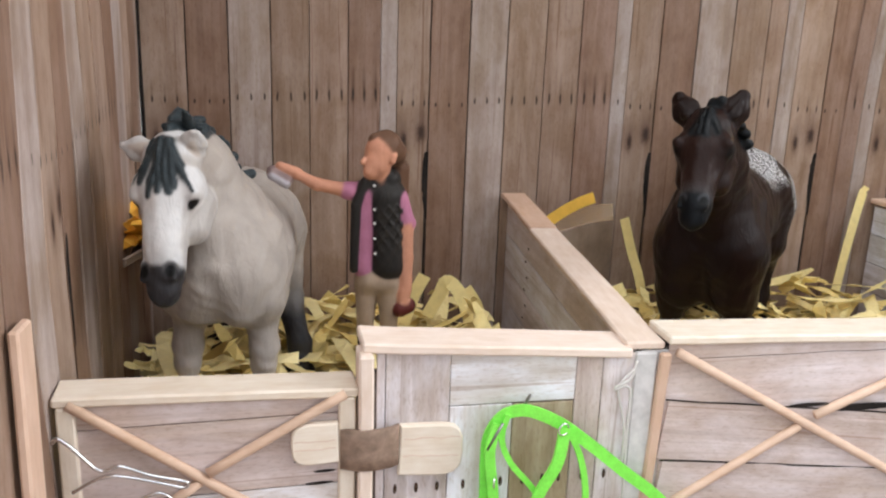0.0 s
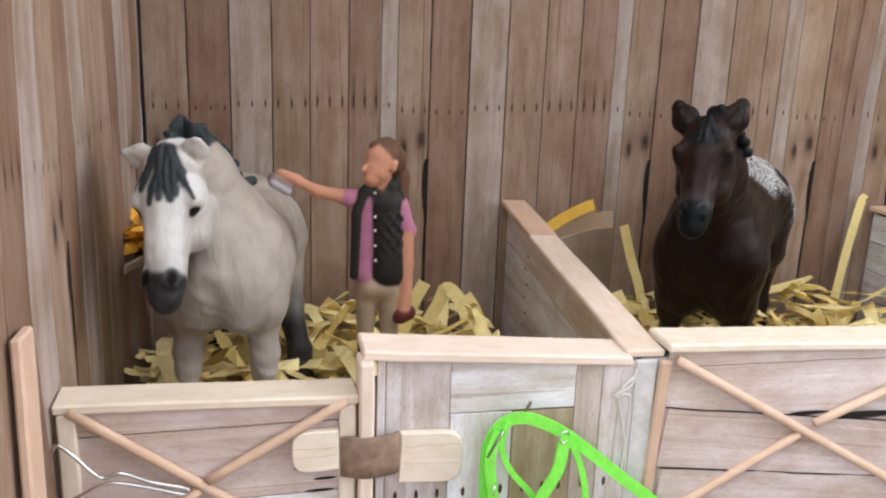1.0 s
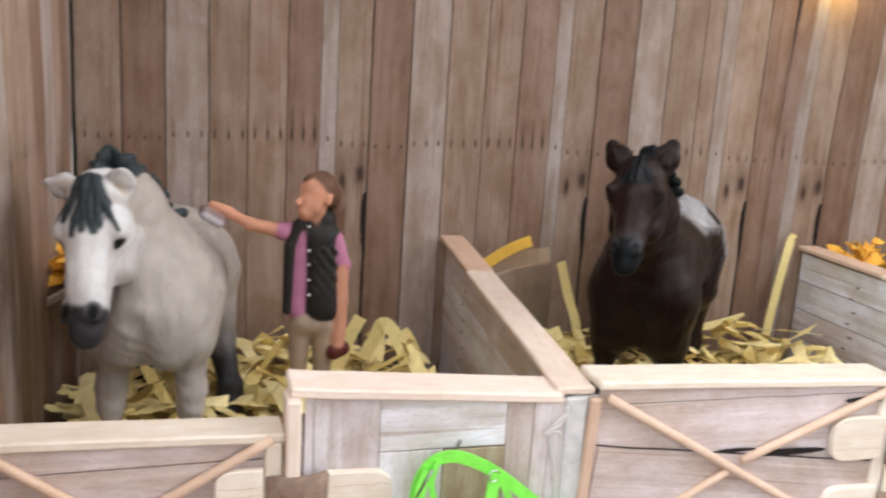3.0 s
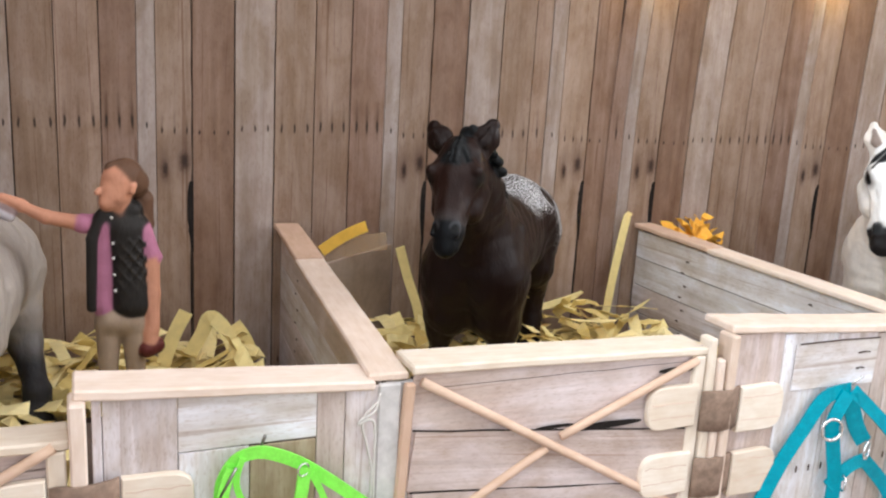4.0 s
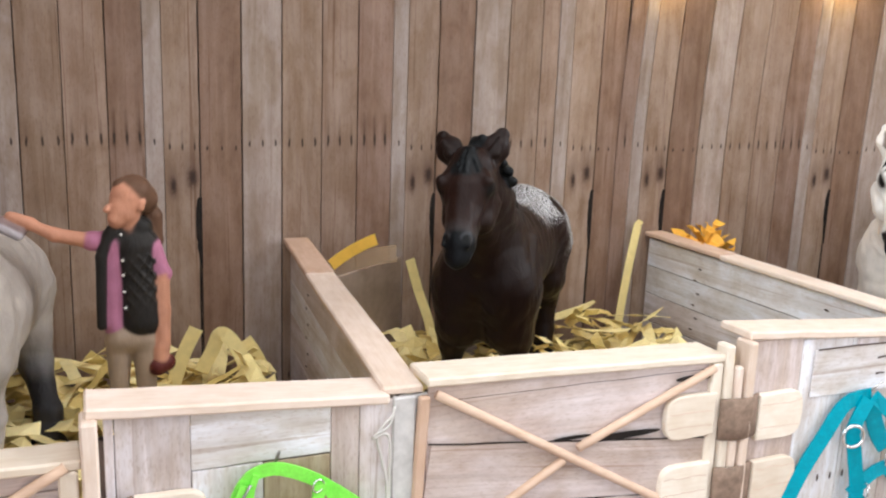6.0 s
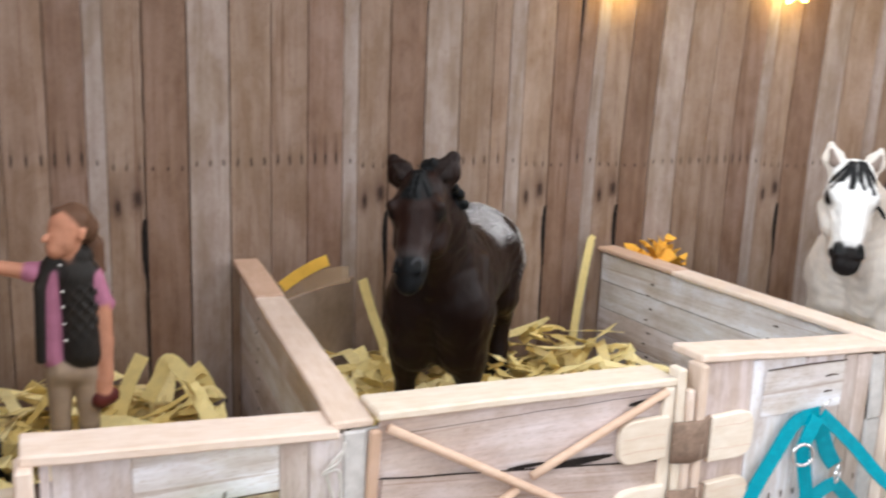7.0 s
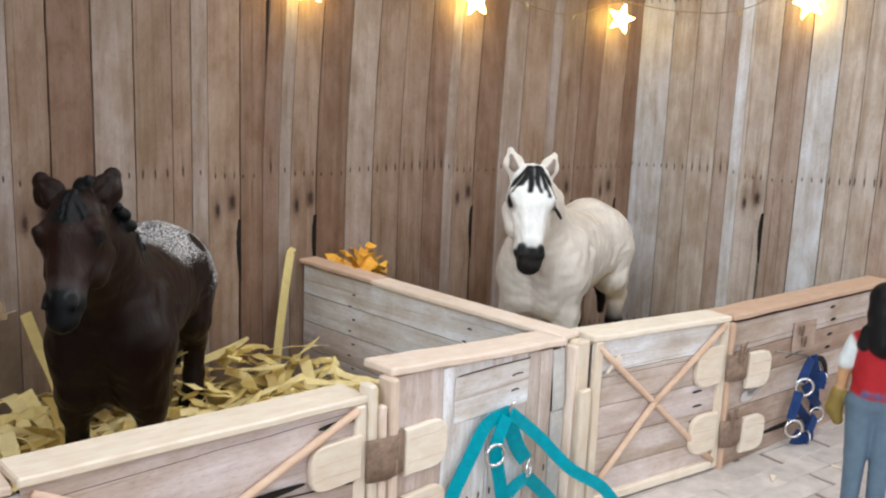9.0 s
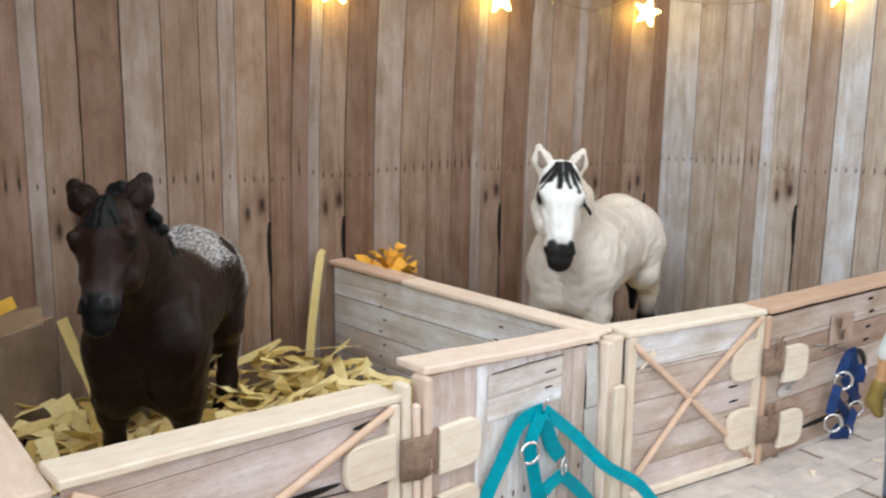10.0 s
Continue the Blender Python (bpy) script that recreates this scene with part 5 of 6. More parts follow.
def horse_rods(coat, muzzle, mane, hoof, leg, poll, nose, s=1.0, ears=None, forelock=None, neck_low=(0.030, 0, 0.064), face=None, mane_side=1, crest=None, hs=1.0, wide=1.0, lump=0.0, locks=20, slim=1.0, drop_len=1.0, ear_in=None, ear_white=0.15, eye_u=0.30, eye_f=0.42, lids=1.0, more=(), yaw=0.0, brow=1.0, mz=0.92, rump=(0.0, 0.0), hind=(0.0, 0.0, 0.0, 0.0), breast=1.0):
    """A standing toy horse: x ahead, y to its left, z up from its soles."""
    R = []

    def V(x, y, z):
        back = max(0.0, min(1.2, (0.008 - x) / 0.050))
        return (x * s, (y * wide + rump[0] * back) * s, (z + rump[1] * back * min(1.0, z / 0.060)) * s)

    def rod(a, b, ra, rb, c=coat, k=0.006, flat=None):
        R.append((tuple(a), tuple(b), ra * s, rb * s, c, k * s) + ((flat,) if flat else ()))

    # barrel, rump, withers, chest
    rod(V(-0.030, 0, 0.060), V(0.022, 0, 0.057), 0.0192, 0.0182, k=0.008)
    rod(V(-0.010, 0, 0.053), V(0.010, 0, 0.052), 0.0170, 0.0168, k=0.008)
    rod(V(-0.040, 0.006, 0.062), V(-0.040, -0.006, 0.062), 0.0168, 0.0168, k=0.007)
    rod(V(-0.034, 0, 0.071), V(-0.046, 0, 0.066), 0.0115, 0.010, k=0.008)
    rod(V(0.033, 0.005, 0.055), V(0.033, -0.005, 0.055), 0.0146, 0.0146, k=0.006)
    rod(V(0.020, 0, 0.072), V(0.000, 0, 0.070), 0.0072, 0.0065, k=0.010)
    for sg in (1, -1):
        rod(V(0.039, 0.0070 * sg, 0.046), V(0.041, 0.0046 * sg, 0.058), 0.0076 * breast, 0.0066 * breast, k=0.0032)
        rod(V(0.046, 0.0016 * sg, 0.060), V(0.036, 0.0126 * sg, 0.064), 0.0022, 0.0024, k=0.0022)
        rod(V(0.024, 0.0120 * sg, 0.066), V(0.034, 0.0130 * sg, 0.048), 0.0066, 0.0078, k=0.0026)
        rod(V(0.016, 0.0150 * sg, 0.058), V(0.022, 0.0135 * sg, 0.044), 0.0052, 0.0056, k=0.0030)
        rod(V(-0.030, 0.0125 * sg, 0.066), V(-0.024, 0.0130 * sg, 0.050), 0.0062, 0.0060, k=0.0035)
        rod(V(-0.048, 0.0090 * sg, 0.066), V(-0.050, 0.0100 * sg, 0.046), 0.0090, 0.0070, k=0.0035)
    for sg in (1, -1):
        for j in range(3):
            rod(V(0.036 - 0.005 * j, (0.0092 + 0.0028 * j) * sg, 0.068 - 0.003 * j), V(0.041 - 0.006 * j, (0.0085 + 0.0042 * j) * sg, 0.049), 0.0022, 0.0036, k=0.0022)
    for a, b, ra, rb, k in more:
        rod(V(*a), V(*b), ra, rb, k=k)
    # neck and crest
    nl, po, no = Vector(neck_low) * s, Vector(poll), Vector(nose)
    hd = (no - po)
    hl = hd.length
    hd.normalize()
    lift = Vector((-0.006 * s, 0, 0.004 * s))
    mid = Vector(crest) if crest else nl.lerp(po, 0.55) + Vector((-0.003 * s, 0, 0.002 * s))
    rod(nl, mid, 0.0150, 0.0108, k=0.007)
    rod(mid, po + hd * 0.003, 0.0106, 0.0080, k=0.006)
    rod(nl + lift * 2.4, mid + lift * 0.7, 0.0078, 0.0058, k=0.007)
    rod(mid + lift * 0.7, po + lift * 0.5, 0.0058, 0.0056, k=0.006)
    rod(nl + Vector((0.009, 0, -0.002)) * s, mid.lerp(po, 0.5) + Vector((0.006, 0, -0.008)) * s, 0.0085, 0.0050, k=0.006)
    # head
    side = hd.cross(Vector((0, 0, 1)))
    side = side.normalized() if side.length > 0.1 else Vector((0, 1, 0))
    front = side.cross(hd).normalized()
    if front.x < 0:
        front = -front
    cy, sy = math.cos(math.radians(yaw)), math.sin(math.radians(yaw))
    front, side = front * cy + side * sy, side * cy - front * sy
    fc = face or coat
    h = hs * s
    fc2 = mix3(coat, fc, 0.6)
    at = lambda u, o=0.0, f=0.0: po + hd * hl * u + side * o * h + front * f * h

    def skin(u, o, f, way):
        """The outermost point of the head along a direction."""
        p0 = at(u, o, f)
        ts = np.linspace(0, 0.022, 111)
        q = np.array(p0, np.float32) + ts[:, None].astype(np.float32) * np.array(way.normalized(), np.float32)
        val = np.full(len(ts), 0.02)
        for rr in R:
            if rr[4] == mane:
                continue
            d = rods_distance(q, rr)
            g = np.clip(0.5 + 0.5 * (val - d) / rr[5], 0, 1)
            val = val * (1 - g) + d * g - rr[5] * g * (1 - g)
        ins = np.nonzero(val < 0)[0]
        return p0 + way.normalized() * float(ts[ins[-1]] if len(ins) else 0.0)

    rod(at(0), at(0.30), 0.0070 * hs, 0.0074 * hs, fc, 0.004)
    rod(at(0.24, 0.0032 * brow, 0.001), at(0.24, -0.0032 * brow, 0.001), 0.0058 * hs, 0.0058 * hs, fc, 0.004)
    rod(at(0.32, 0, 0.0034), at(0.82, 0, 0.0018), 0.0052 * hs, 0.0042 * hs, fc, 0.0025)
    rod(at(0.40), at(0.86, 0, -0.001), 0.0056 * hs, 0.0046 * hs, mix3(coat, fc, ear_white), 0.003)
    for sg in (1, -1):
        jaw = at(0.36, 0.0034 * sg * brow, -0.0052)
        rod(jaw - hd * 0.002 * h, jaw + hd * 0.004 * h, 0.0060 * hs, 0.0052 * hs, mix3(coat, fc, 0.4), 0.0014)
        rod(at(0.40, 0.0056 * sg, 0.0022), at(0.68, 0.0040 * sg, 0.0014), 0.0013 * hs, 0.0010 * hs, fc2, 0.0014)
        rod(at(0.19, 0.0052 * sg * brow, 0.0052), at(0.29, 0.0066 * sg * brow, 0.0040), 0.0020 * hs, 0.0019 * hs, fc, 0.0016)
    eyes, holes = [], []
    # muzzle: widest across the nostrils, drawn in to the lip
    mh = hs * mz
    rod(at(0.85, 0.0020 * mz, 0.0004), at(0.85, -0.0020 * mz, 0.0004), 0.0042 * mh, 0.0042 * mh, muzzle, 0.0016)
    rod(at(0.90, 0, 0.0002), at(1.02, 0, -0.0004), 0.0046 * mh, 0.0034 * mh, muzzle, 0.0020)
    rod(at(0.99, 0.0014), at(0.99, -0.0014), 0.0034 * mh, 0.0034 * mh, muzzle, 0.0020)
    rod(at(0.97, 0, -0.0026), at(0.88, 0, -0.0050), 0.0028 * mh, 0.0028 * mh, muzzle, 0.0010)
    for sg in (1, -1):
        rod(at(0.82, 0.0029 * sg * mz, 0.0024), at(0.91, 0.0027 * sg * mz, 0.0028), 0.0015 * mh, 0.0019 * mh, muzzle, 0.0010)
        hole = skin(0.87, 0.0024 * sg * mz, 0.001, front * 0.9 + side * sg * 0.40)
        rim = hole + side * sg * 0.0007 * h - front * 0.0005 * h
        rod(rim + hd * 0.0018 * h, rim - hd * 0.0020 * h, 0.0009 * mh, 0.0007 * mh, muzzle, 0.0010)
        holes.append(hole)
        ey = skin(eye_u, 0.003 * sg, 0.0015, side * sg * 0.95 + front * eye_f)
        eyes.append((ey, (hd * 0.85 + front * 0.35).normalized()))
        lid = ey - (side * sg * 0.9 + front * 0.4).normalized() * 0.0014 * h - hd * 0.0024 * h
        rod(lid + front * 0.0026 * h + hd * 0.0006 * h, lid - front * 0.0016 * h + hd * 0.0012 * h, 0.0013 * hs * lids, 0.0010 * hs * lids, fc, 0.0012)
        rod(at(0.30, 0.0030 * sg, 0.0062), at(0.78, 0.0020 * sg, 0.0042), 0.0012 * hs, 0.0010 * hs, fc, 0.0014)
    horse_rods.head = (po, hd, hl, side, front, h, eyes, holes)
    # ears: short cupped leaves
    for sg, spec in zip((1, -1), ears or ((1, 0.4, 0.2, 0.011, 0.004, 0.45),) * 2):
        up, out, fwd, el, ew, tip = spec
        e0 = po - hd * 0.0028 * s + side * sg * 0.0054 * h
        ed = (-hd * up + side * sg * out + front * fwd).normalized()
        turn = (front * 0.85 + side * sg * 0.35 + hd * 0.55 * max(0.0, fwd - 0.4))
        cup = (turn - ed * turn.dot(ed)).normalized()
        e1, e2 = e0 + ed * el * 0.55 * s, e0 + ed * el * s
        fl2 = (tuple(cup), 1.7)
        rod(e0, e1, ew * 0.72, ew, mix3(coat, fc, ear_white), 0.0016, fl2)
        rod(e1, e2, ew, ew * tip, mix3(coat, fc, ear_white), 0.0008, fl2)
        c1 = e0 + ed * el * 0.34 * s + cup * ew * 0.58 * s
        rod(c1, e0 + ed * el * 0.80 * s + cup * ew * 0.50 * s, ew * 0.46, ew * 0.16, ear_in or mix3(coat, (0.10, 0.055, 0.045), 0.6), 0.0002, fl2)
    # mane: overlapping locks along the crest, hanging to one side
    rnd = random.Random(int(hl * 1e5))
    path = [nl + lift * 3.0, mid + lift * 1.5, po + lift * 0.9]
    for i in range(locks):
        f = i / (locks - 1) * 2
        top = path[int(min(f, 1.999))].lerp(path[int(min(f, 1.999)) + 1], f - int(min(f, 1.999))) + Vector((0, 0, 0.0030 + lump * math.sin(f * 1.57) * rnd.uniform(0.6, 1.2))) * s
        hang = drop_len * (1.0 if f < 1.35 else 0.35)
        drop = top + Vector((-0.002 - 0.003 * rnd.random(), mane_side * (0.010 + 0.004 * rnd.random()) * hang, (-0.011 - 0.006 * rnd.random()) * hang)) * s
        mid_l = top.lerp(drop, 0.45) + Vector((-0.001, mane_side * 0.0040 * hang, 0.002)) * s
        rod(top, mid_l, 0.0022, 0.0019, mane, 0.0005)
        rod(mid_l, drop, 0.0018, 0.0006, mane, 0.0004)
        if lump:
            kn = top + Vector((0.001, rnd.uniform(-0.002, 0.002), 0.001)) * s
            rod(kn - Vector((0.004, rnd.uniform(-0.002, 0.002), -0.001)) * s, kn + Vector((0.003, 0.002 * mane_side, 0.002)) * s, 0.0017, 0.0009, mane, 0.0004)
    # forelock: strands that lie on the brow and fan out from the poll
    nlock, flen, fwide, tuft, thick = forelock or (6, 0.30, 0.007, 0.004, 0.0014)
    top = po - hd * (0.0012 * s + tuft * 0.95)
    rod(top - side * 0.0012 * s + front * 0.001 * s, top + side * 0.0012 * s - front * 0.003 * s, tuft, tuft * 0.9, mane, 0.0010)
    for i in range(nlock):
        a = (i / (nlock - 1) - 0.5) * 2
        tip_u = flen * (1.06 - 0.30 * abs(a) + 0.20 * rnd.uniform(-1, 1))
        tip_o = a * fwide / hs + rnd.uniform(-0.0010, 0.0010)
        cur = top + side * a * 0.0012 * s + front * tuft * 0.55
        n = 5
        for j in range(1, n + 1):
            g = j / n
            nxt = skin(-0.10 + (tip_u + 0.10) * g, tip_o * (0.05 + 0.95 * g ** 1.8) + 0.0006 * math.sin(g * 5 + i * 2.1), 0.0, front + side * tip_o * 40 - hd * 0.5 * (1 - g)) + front * 0.0003 * s
            w = thick * (1.0 - 0.35 * g - (0.22 if j == n else 0))
            rod(cur, nxt, w + 0.0001, w, mane, 0.0004)
            cur = nxt
    # legs
    for sg, hx, hy in ((1, hind[0], hind[1]), (-1, hind[2], hind[3])):
        y = 0.0128 * sg
        rod(V(0.031, y * 0.85, 0.050), V(0.033, y, 0.031), 0.0092 * slim, 0.0060 * slim, k=0.004)
        rod(V(0.033, y, 0.030), V(0.034, y, 0.0255), 0.0060 * slim, 0.0054 * slim, mix3(coat, leg, 0.4), 0.003)
        rod(V(0.034, y, 0.024), V(0.033, y, 0.011), 0.0046 * slim, 0.0040 * slim, leg, 0.003)
        rod(V(0.033, y, 0.010), V(0.035, y, 0.006), 0.0048, 0.0046, leg, 0.002)
        rod(V(0.036, y, 0.004), V(0.037, y, -0.001), 0.0052, 0.0062, hoof, 0.001)
        rod(V(-0.040, y * 0.85, 0.054), V(-0.036, y, 0.040), 0.0135, 0.0095, k=0.005)
        yh = y + hy
        rod(V(-0.037, y, 0.040), V(-0.049 + hx * 0.6, y + hy * 0.5, 0.028), 0.0088, 0.0056, mix3(coat, leg, 0.25), 0.004)
        rod(V(-0.049 + hx * 0.6, y + hy * 0.5, 0.028), V(-0.047 + hx, yh, 0.012), 0.0052, 0.0042, leg, 0.003)
        rod(V(-0.047 + hx, yh, 0.011), V(-0.045 + hx, yh, 0.006), 0.0050, 0.0047, leg, 0.002)
        rod(V(-0.044 + hx, yh, 0.004), V(-0.043 + hx, yh, -0.001), 0.0052, 0.0062, hoof, 0.001)
    # tail
    rod(V(-0.057, 0, 0.072), V(-0.066, 0, 0.060), 0.0040, 0.0055, mane, 0.003)
    rod(V(-0.066, 0, 0.060), V(-0.067, 0.001, 0.030), 0.0055, 0.0052, mane, 0.003)
    rod(V(-0.067, 0.001, 0.030), V(-0.064, 0.002, 0.012), 0.0050, 0.0018, mane, 0.002)
    return R


def paint_head(v, col, head, muzzle, u0, u1, socket, rim=(0.10, 0.10, 0.11), eye_long=0.0030, eye_wide=0.0014):
    """Muzzle, nostrils and eyes, painted on the points of a head."""
    po, hd, hl, side, front, h, eyes, holes = head
    ar = lambda q: np.array(q, float)
    d = v - ar(po)
    u = d @ ar(hd) / hl
    away = np.linalg.norm(d - np.outer(d @ ar(hd), ar(hd)), axis=1)
    near = (away < 0.0105 * h * 1.1) & (u > 0.5) & (u < 1.35) & (d @ ar(front) > -0.0085 * h)

    def lay(w, c):
        w = np.clip(w, 0, 1)[:, None]
        col[:, :3] = col[:, :3] * (1 - w) + np.array(c) * w

    lay(np.clip((u - u0 + 0.10) / (u1 - u0 + 0.10), 0, 1) * 0.45 * near, mix3(muzzle, (0.2, 0.19, 0.19), 0.5))
    lay(np.clip((u - u0) / (u1 - u0), 0, 1) * near, muzzle)
    for hole in holes:
        q = v - ar(hole)
        r2 = np.sqrt((q @ ar(hd) / 0.0021) ** 2 + (q @ ar(side) / 0.0016) ** 2 + (q @ ar(front) / 0.0022) ** 2) / h
        # nostril's upper rim: a highlight laid on as paler colour
        lay(np.clip((1.5 - r2) / 0.4, 0, 1) * np.clip(0.5 - 600 * (q @ ar(hd)), 0, 1), rim)
        lay(np.clip((1.0 - r2) / 0.3, 0, 1), (0.003, 0.003, 0.003))
    for ey, axis in eyes:
        q = v - ar(ey)
        a = q @ ar(axis)
        b = np.linalg.norm(q - np.outer(a, ar(axis)), axis=1)
        r2 = np.sqrt((a / eye_long) ** 2 + (b / eye_wide) ** 2) / h
        lay(np.clip((1.9 - r2) / 1.0, 0, 1) * 0.75, socket)
        lay(np.clip((1.05 - r2) / 0.25, 0, 1), (0.006, 0.005, 0.005))


def facing(x, y, z, hx, hy):
    """A pose at x, y, z whose x axis points along hx, hy."""
    return pose(x, y, z, 0, 0, math.degrees(math.atan2(hy, hx)))


STRAW_Z = 0.030
GREY, GREY_LEG = (0.355, 0.308, 0.272), (0.47, 0.42, 0.385)
SLATE = (0.030, 0.038, 0.042)


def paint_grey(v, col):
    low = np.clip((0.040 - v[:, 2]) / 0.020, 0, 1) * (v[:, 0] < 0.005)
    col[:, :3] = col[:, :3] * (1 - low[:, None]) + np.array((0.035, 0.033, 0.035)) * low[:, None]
    paint_head(v, col, horse_rods.head, (0.030, 0.028, 0.030), 0.81, 0.85, (0.40, 0.36, 0.34), (0.07, 0.065, 0.065), 0.0038, 0.0015)


rods = horse_rods(GREY, (0.56, 0.54, 0.53), SLATE, (0.04, 0.04, 0.04), GREY_LEG, (0.0430, -0.0112, 0.0915), (0.0615, -0.0100, 0.0570), 0.98,
                  yaw=13, brow=1.18, mz=0.88, ears=((0.22, 1.0, 0.30, 0.0094, 0.0038, 0.42), (0.30, 0.42, 0.80, 0.0078, 0.0040, 0.5)), forelock=(7, 0.31, 0.0066, 0.0019, 0.00078), eye_f=0.28, lids=0.7, wide=0.97, slim=0.76, drop_len=0.55, neck_low=(0.026, 0, 0.066), face=(0.60, 0.58, 0.57), mane_side=-1, crest=(0.030, -0.0085, 0.0870), hs=1.10, lump=0.003, ear_in=(0.46, 0.39, 0.34), ear_white=0.7, eye_u=0.36,
                  rump=(-0.0080, -0.0060), hind=(0.026, 0.0085, 0.004, 0.0), breast=0.85)
for i in range(22):
    a, g = i * 2.4, (i % 8) / 7
    p = Vector((0.0350 - 0.010 * g, -0.0110 + 0.0030 * math.cos(a) + 0.003 * g, 0.1015 + 0.0040 * math.sin(a * 1.3) - 0.006 * g))
    rods.append((tuple(p), tuple(p + Vector((0.0060 * math.cos(a), 0.0035 * math.sin(a), 0.0042 - 0.008 * g))), 0.0019, 0.0008, SLATE, 0.0003))
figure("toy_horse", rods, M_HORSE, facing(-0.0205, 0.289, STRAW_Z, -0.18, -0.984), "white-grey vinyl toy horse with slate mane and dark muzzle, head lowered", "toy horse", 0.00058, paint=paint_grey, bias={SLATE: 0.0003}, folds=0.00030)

BROWN = (0.0110, 0.0043, 0.0030)


def paint_brown(v, col):
    x, y, z = v.T
    m = np.clip((-0.006 - x) / 0.008, 0, 1) * np.clip((z - 0.0660 + 0.30 * np.clip(-x - 0.038, 0, 1)) / 0.005, 0, 1)
    m = np.maximum(m, np.clip((-0.042 - x) / 0.006, 0, 1) * np.clip((z - 0.044) / 0.012, 0, 1))
    m = np.maximum(m, np.clip((y - 0.0095) / 0.003, 0, 1) * np.clip((-0.032 - x) / 0.006, 0, 1) * np.clip((z - 0.048) / 0.010, 0, 1))
    a = np.where(m > 0.02, 0.335 + 0.125 * m, 0.0)
    for sx, sy, sz, sr in ((-0.036, 0.0170, 0.0745, 0.0040), (-0.046, 0.0185, 0.0670, 0.0050), (-0.053, 0.0160, 0.0560, 0.0048), (-0.044, 0.0080, 0.0790, 0.0030)):
        q = np.sqrt((x - sx) ** 2 + (y - sy) ** 2 + ((z - sz) * 0.6) ** 2)
        a = np.where(q < sr, 0.0, a)
    col[:, 3] = a
    paint_head(v, col, horse_rods.head, (0.0018, 0.0026, 0.0040), 0.76, 0.82, (0.0035, 0.0025, 0.0025), (0.05, 0.052, 0.058), 0.0034, 0.0022)


MANE = (0.0042, 0.0052, 0.0062)
rods = horse_rods(BROWN, (0.014, 0.0090, 0.0085), MANE, (0.02, 0.015, 0.013), (0.0115, 0.0052, 0.0040), (0.0622, -0.0009, 0.0990), (0.0835, 0.0004, 0.0715), 1.0,
                  yaw=6, brow=1.12, mz=0.84, ears=((0.90, 0.62, 0.25, 0.0112, 0.0052, 0.56), (0.95, 0.40, 0.30, 0.0112, 0.0050, 0.54)), forelock=(5, 0.20, 0.0030, 0.0026, 0.0008), lids=1.35, ear_in=(0.012, 0.006, 0.005), eye_f=0.36, face=(0.018, 0.0072, 0.0052), mane_side=1, hs=1.06, drop_len=0.62, breast=0.9,
                  more=[((0.034, y, 0.050), (0.034, y * 1.05, 0.034), 0.0122, 0.0100, 0.006) for y in (-0.0090, 0.0090)])
for i in range(12):
    g = i / 11
    p = Vector((0.058 - 0.020 * g, 0.0000, 0.1075 - 0.010 * g))
    rods.append((tuple(p), tuple(p + Vector((0.0010, 0.0016 * math.cos(i * 2.1), 0.0022))), 0.0034, 0.0020, MANE, 0.0006))
for dx, dz, ln in ((-0.008, 0.004, 0.0050), (-0.012, 0.001, 0.0062), (-0.015, -0.003, 0.0072)):
    p = Vector((0.0622 + dx, 0.0035, 0.1010 + dz))
    rods.append((tuple(p), tuple(p + Vector((-0.001, ln, -0.004))), 0.0026, 0.0019, MANE, 0.0006))
figure("toy_horse", rods, M_HORSE, facing(0.180, 0.316, STRAW_Z, -0.62, -0.785), "dark brown vinyl toy horse with a white-speckled rump", "toy horse", 0.00058, paint=paint_brown, bias={MANE: 0.0003}, folds=0.00022)

CREAM = (0.75, 0.675, 0.605)


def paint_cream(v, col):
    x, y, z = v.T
    # dark lower hind leg; far hind leg and inner belly carry painted shade
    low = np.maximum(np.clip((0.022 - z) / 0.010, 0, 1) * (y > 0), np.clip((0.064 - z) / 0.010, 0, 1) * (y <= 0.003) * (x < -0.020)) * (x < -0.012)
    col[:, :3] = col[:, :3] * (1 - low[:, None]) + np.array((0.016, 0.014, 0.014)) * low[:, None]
    paint_head(v, col, horse_rods.head, (0.014, 0.012, 0.012), 0.83, 0.86, (0.16, 0.13, 0.12), (0.05, 0.05, 0.05), 0.0034, 0.0019)


INK = (0.010, 0.010, 0.011)
rods = horse_rods(CREAM, (0.78, 0.75, 0.72), INK, (0.02, 0.018, 0.016), (0.70, 0.63, 0.56), (0.0640, 0.0030, 0.1010), (0.0807, 0.0110, 0.0650), 1.05,
                  ears=((1.0, 0.30, 0.15, 0.0118, 0.0044, 0.42), (1.0, 0.36, 0.15, 0.0118, 0.0044, 0.42)), yaw=-8, eye_f=0.34, lids=0.7, hind=(-0.003, 0.0, 0.010, 0.008), forelock=(6, 0.21, 0.0105, 0.0008, 0.00075), neck_low=(0.034, 0, 0.064), face=(0.86, 0.85, 0.84), mane_side=-1, wide=1.14, hs=1.20, ear_in=(0.26, 0.20, 0.17), rump=(0.0, -0.0030), breast=1.0,
                  more=[((0.033, y, 0.052), (0.034, y * 0.9, 0.038), 0.0126, 0.0110, 0.005) for y in (-0.0080, 0.0060)] + [((0.018, 0.0, 0.048), (-0.012, 0.0, 0.052), 0.0165, 0.0175, 0.008)])
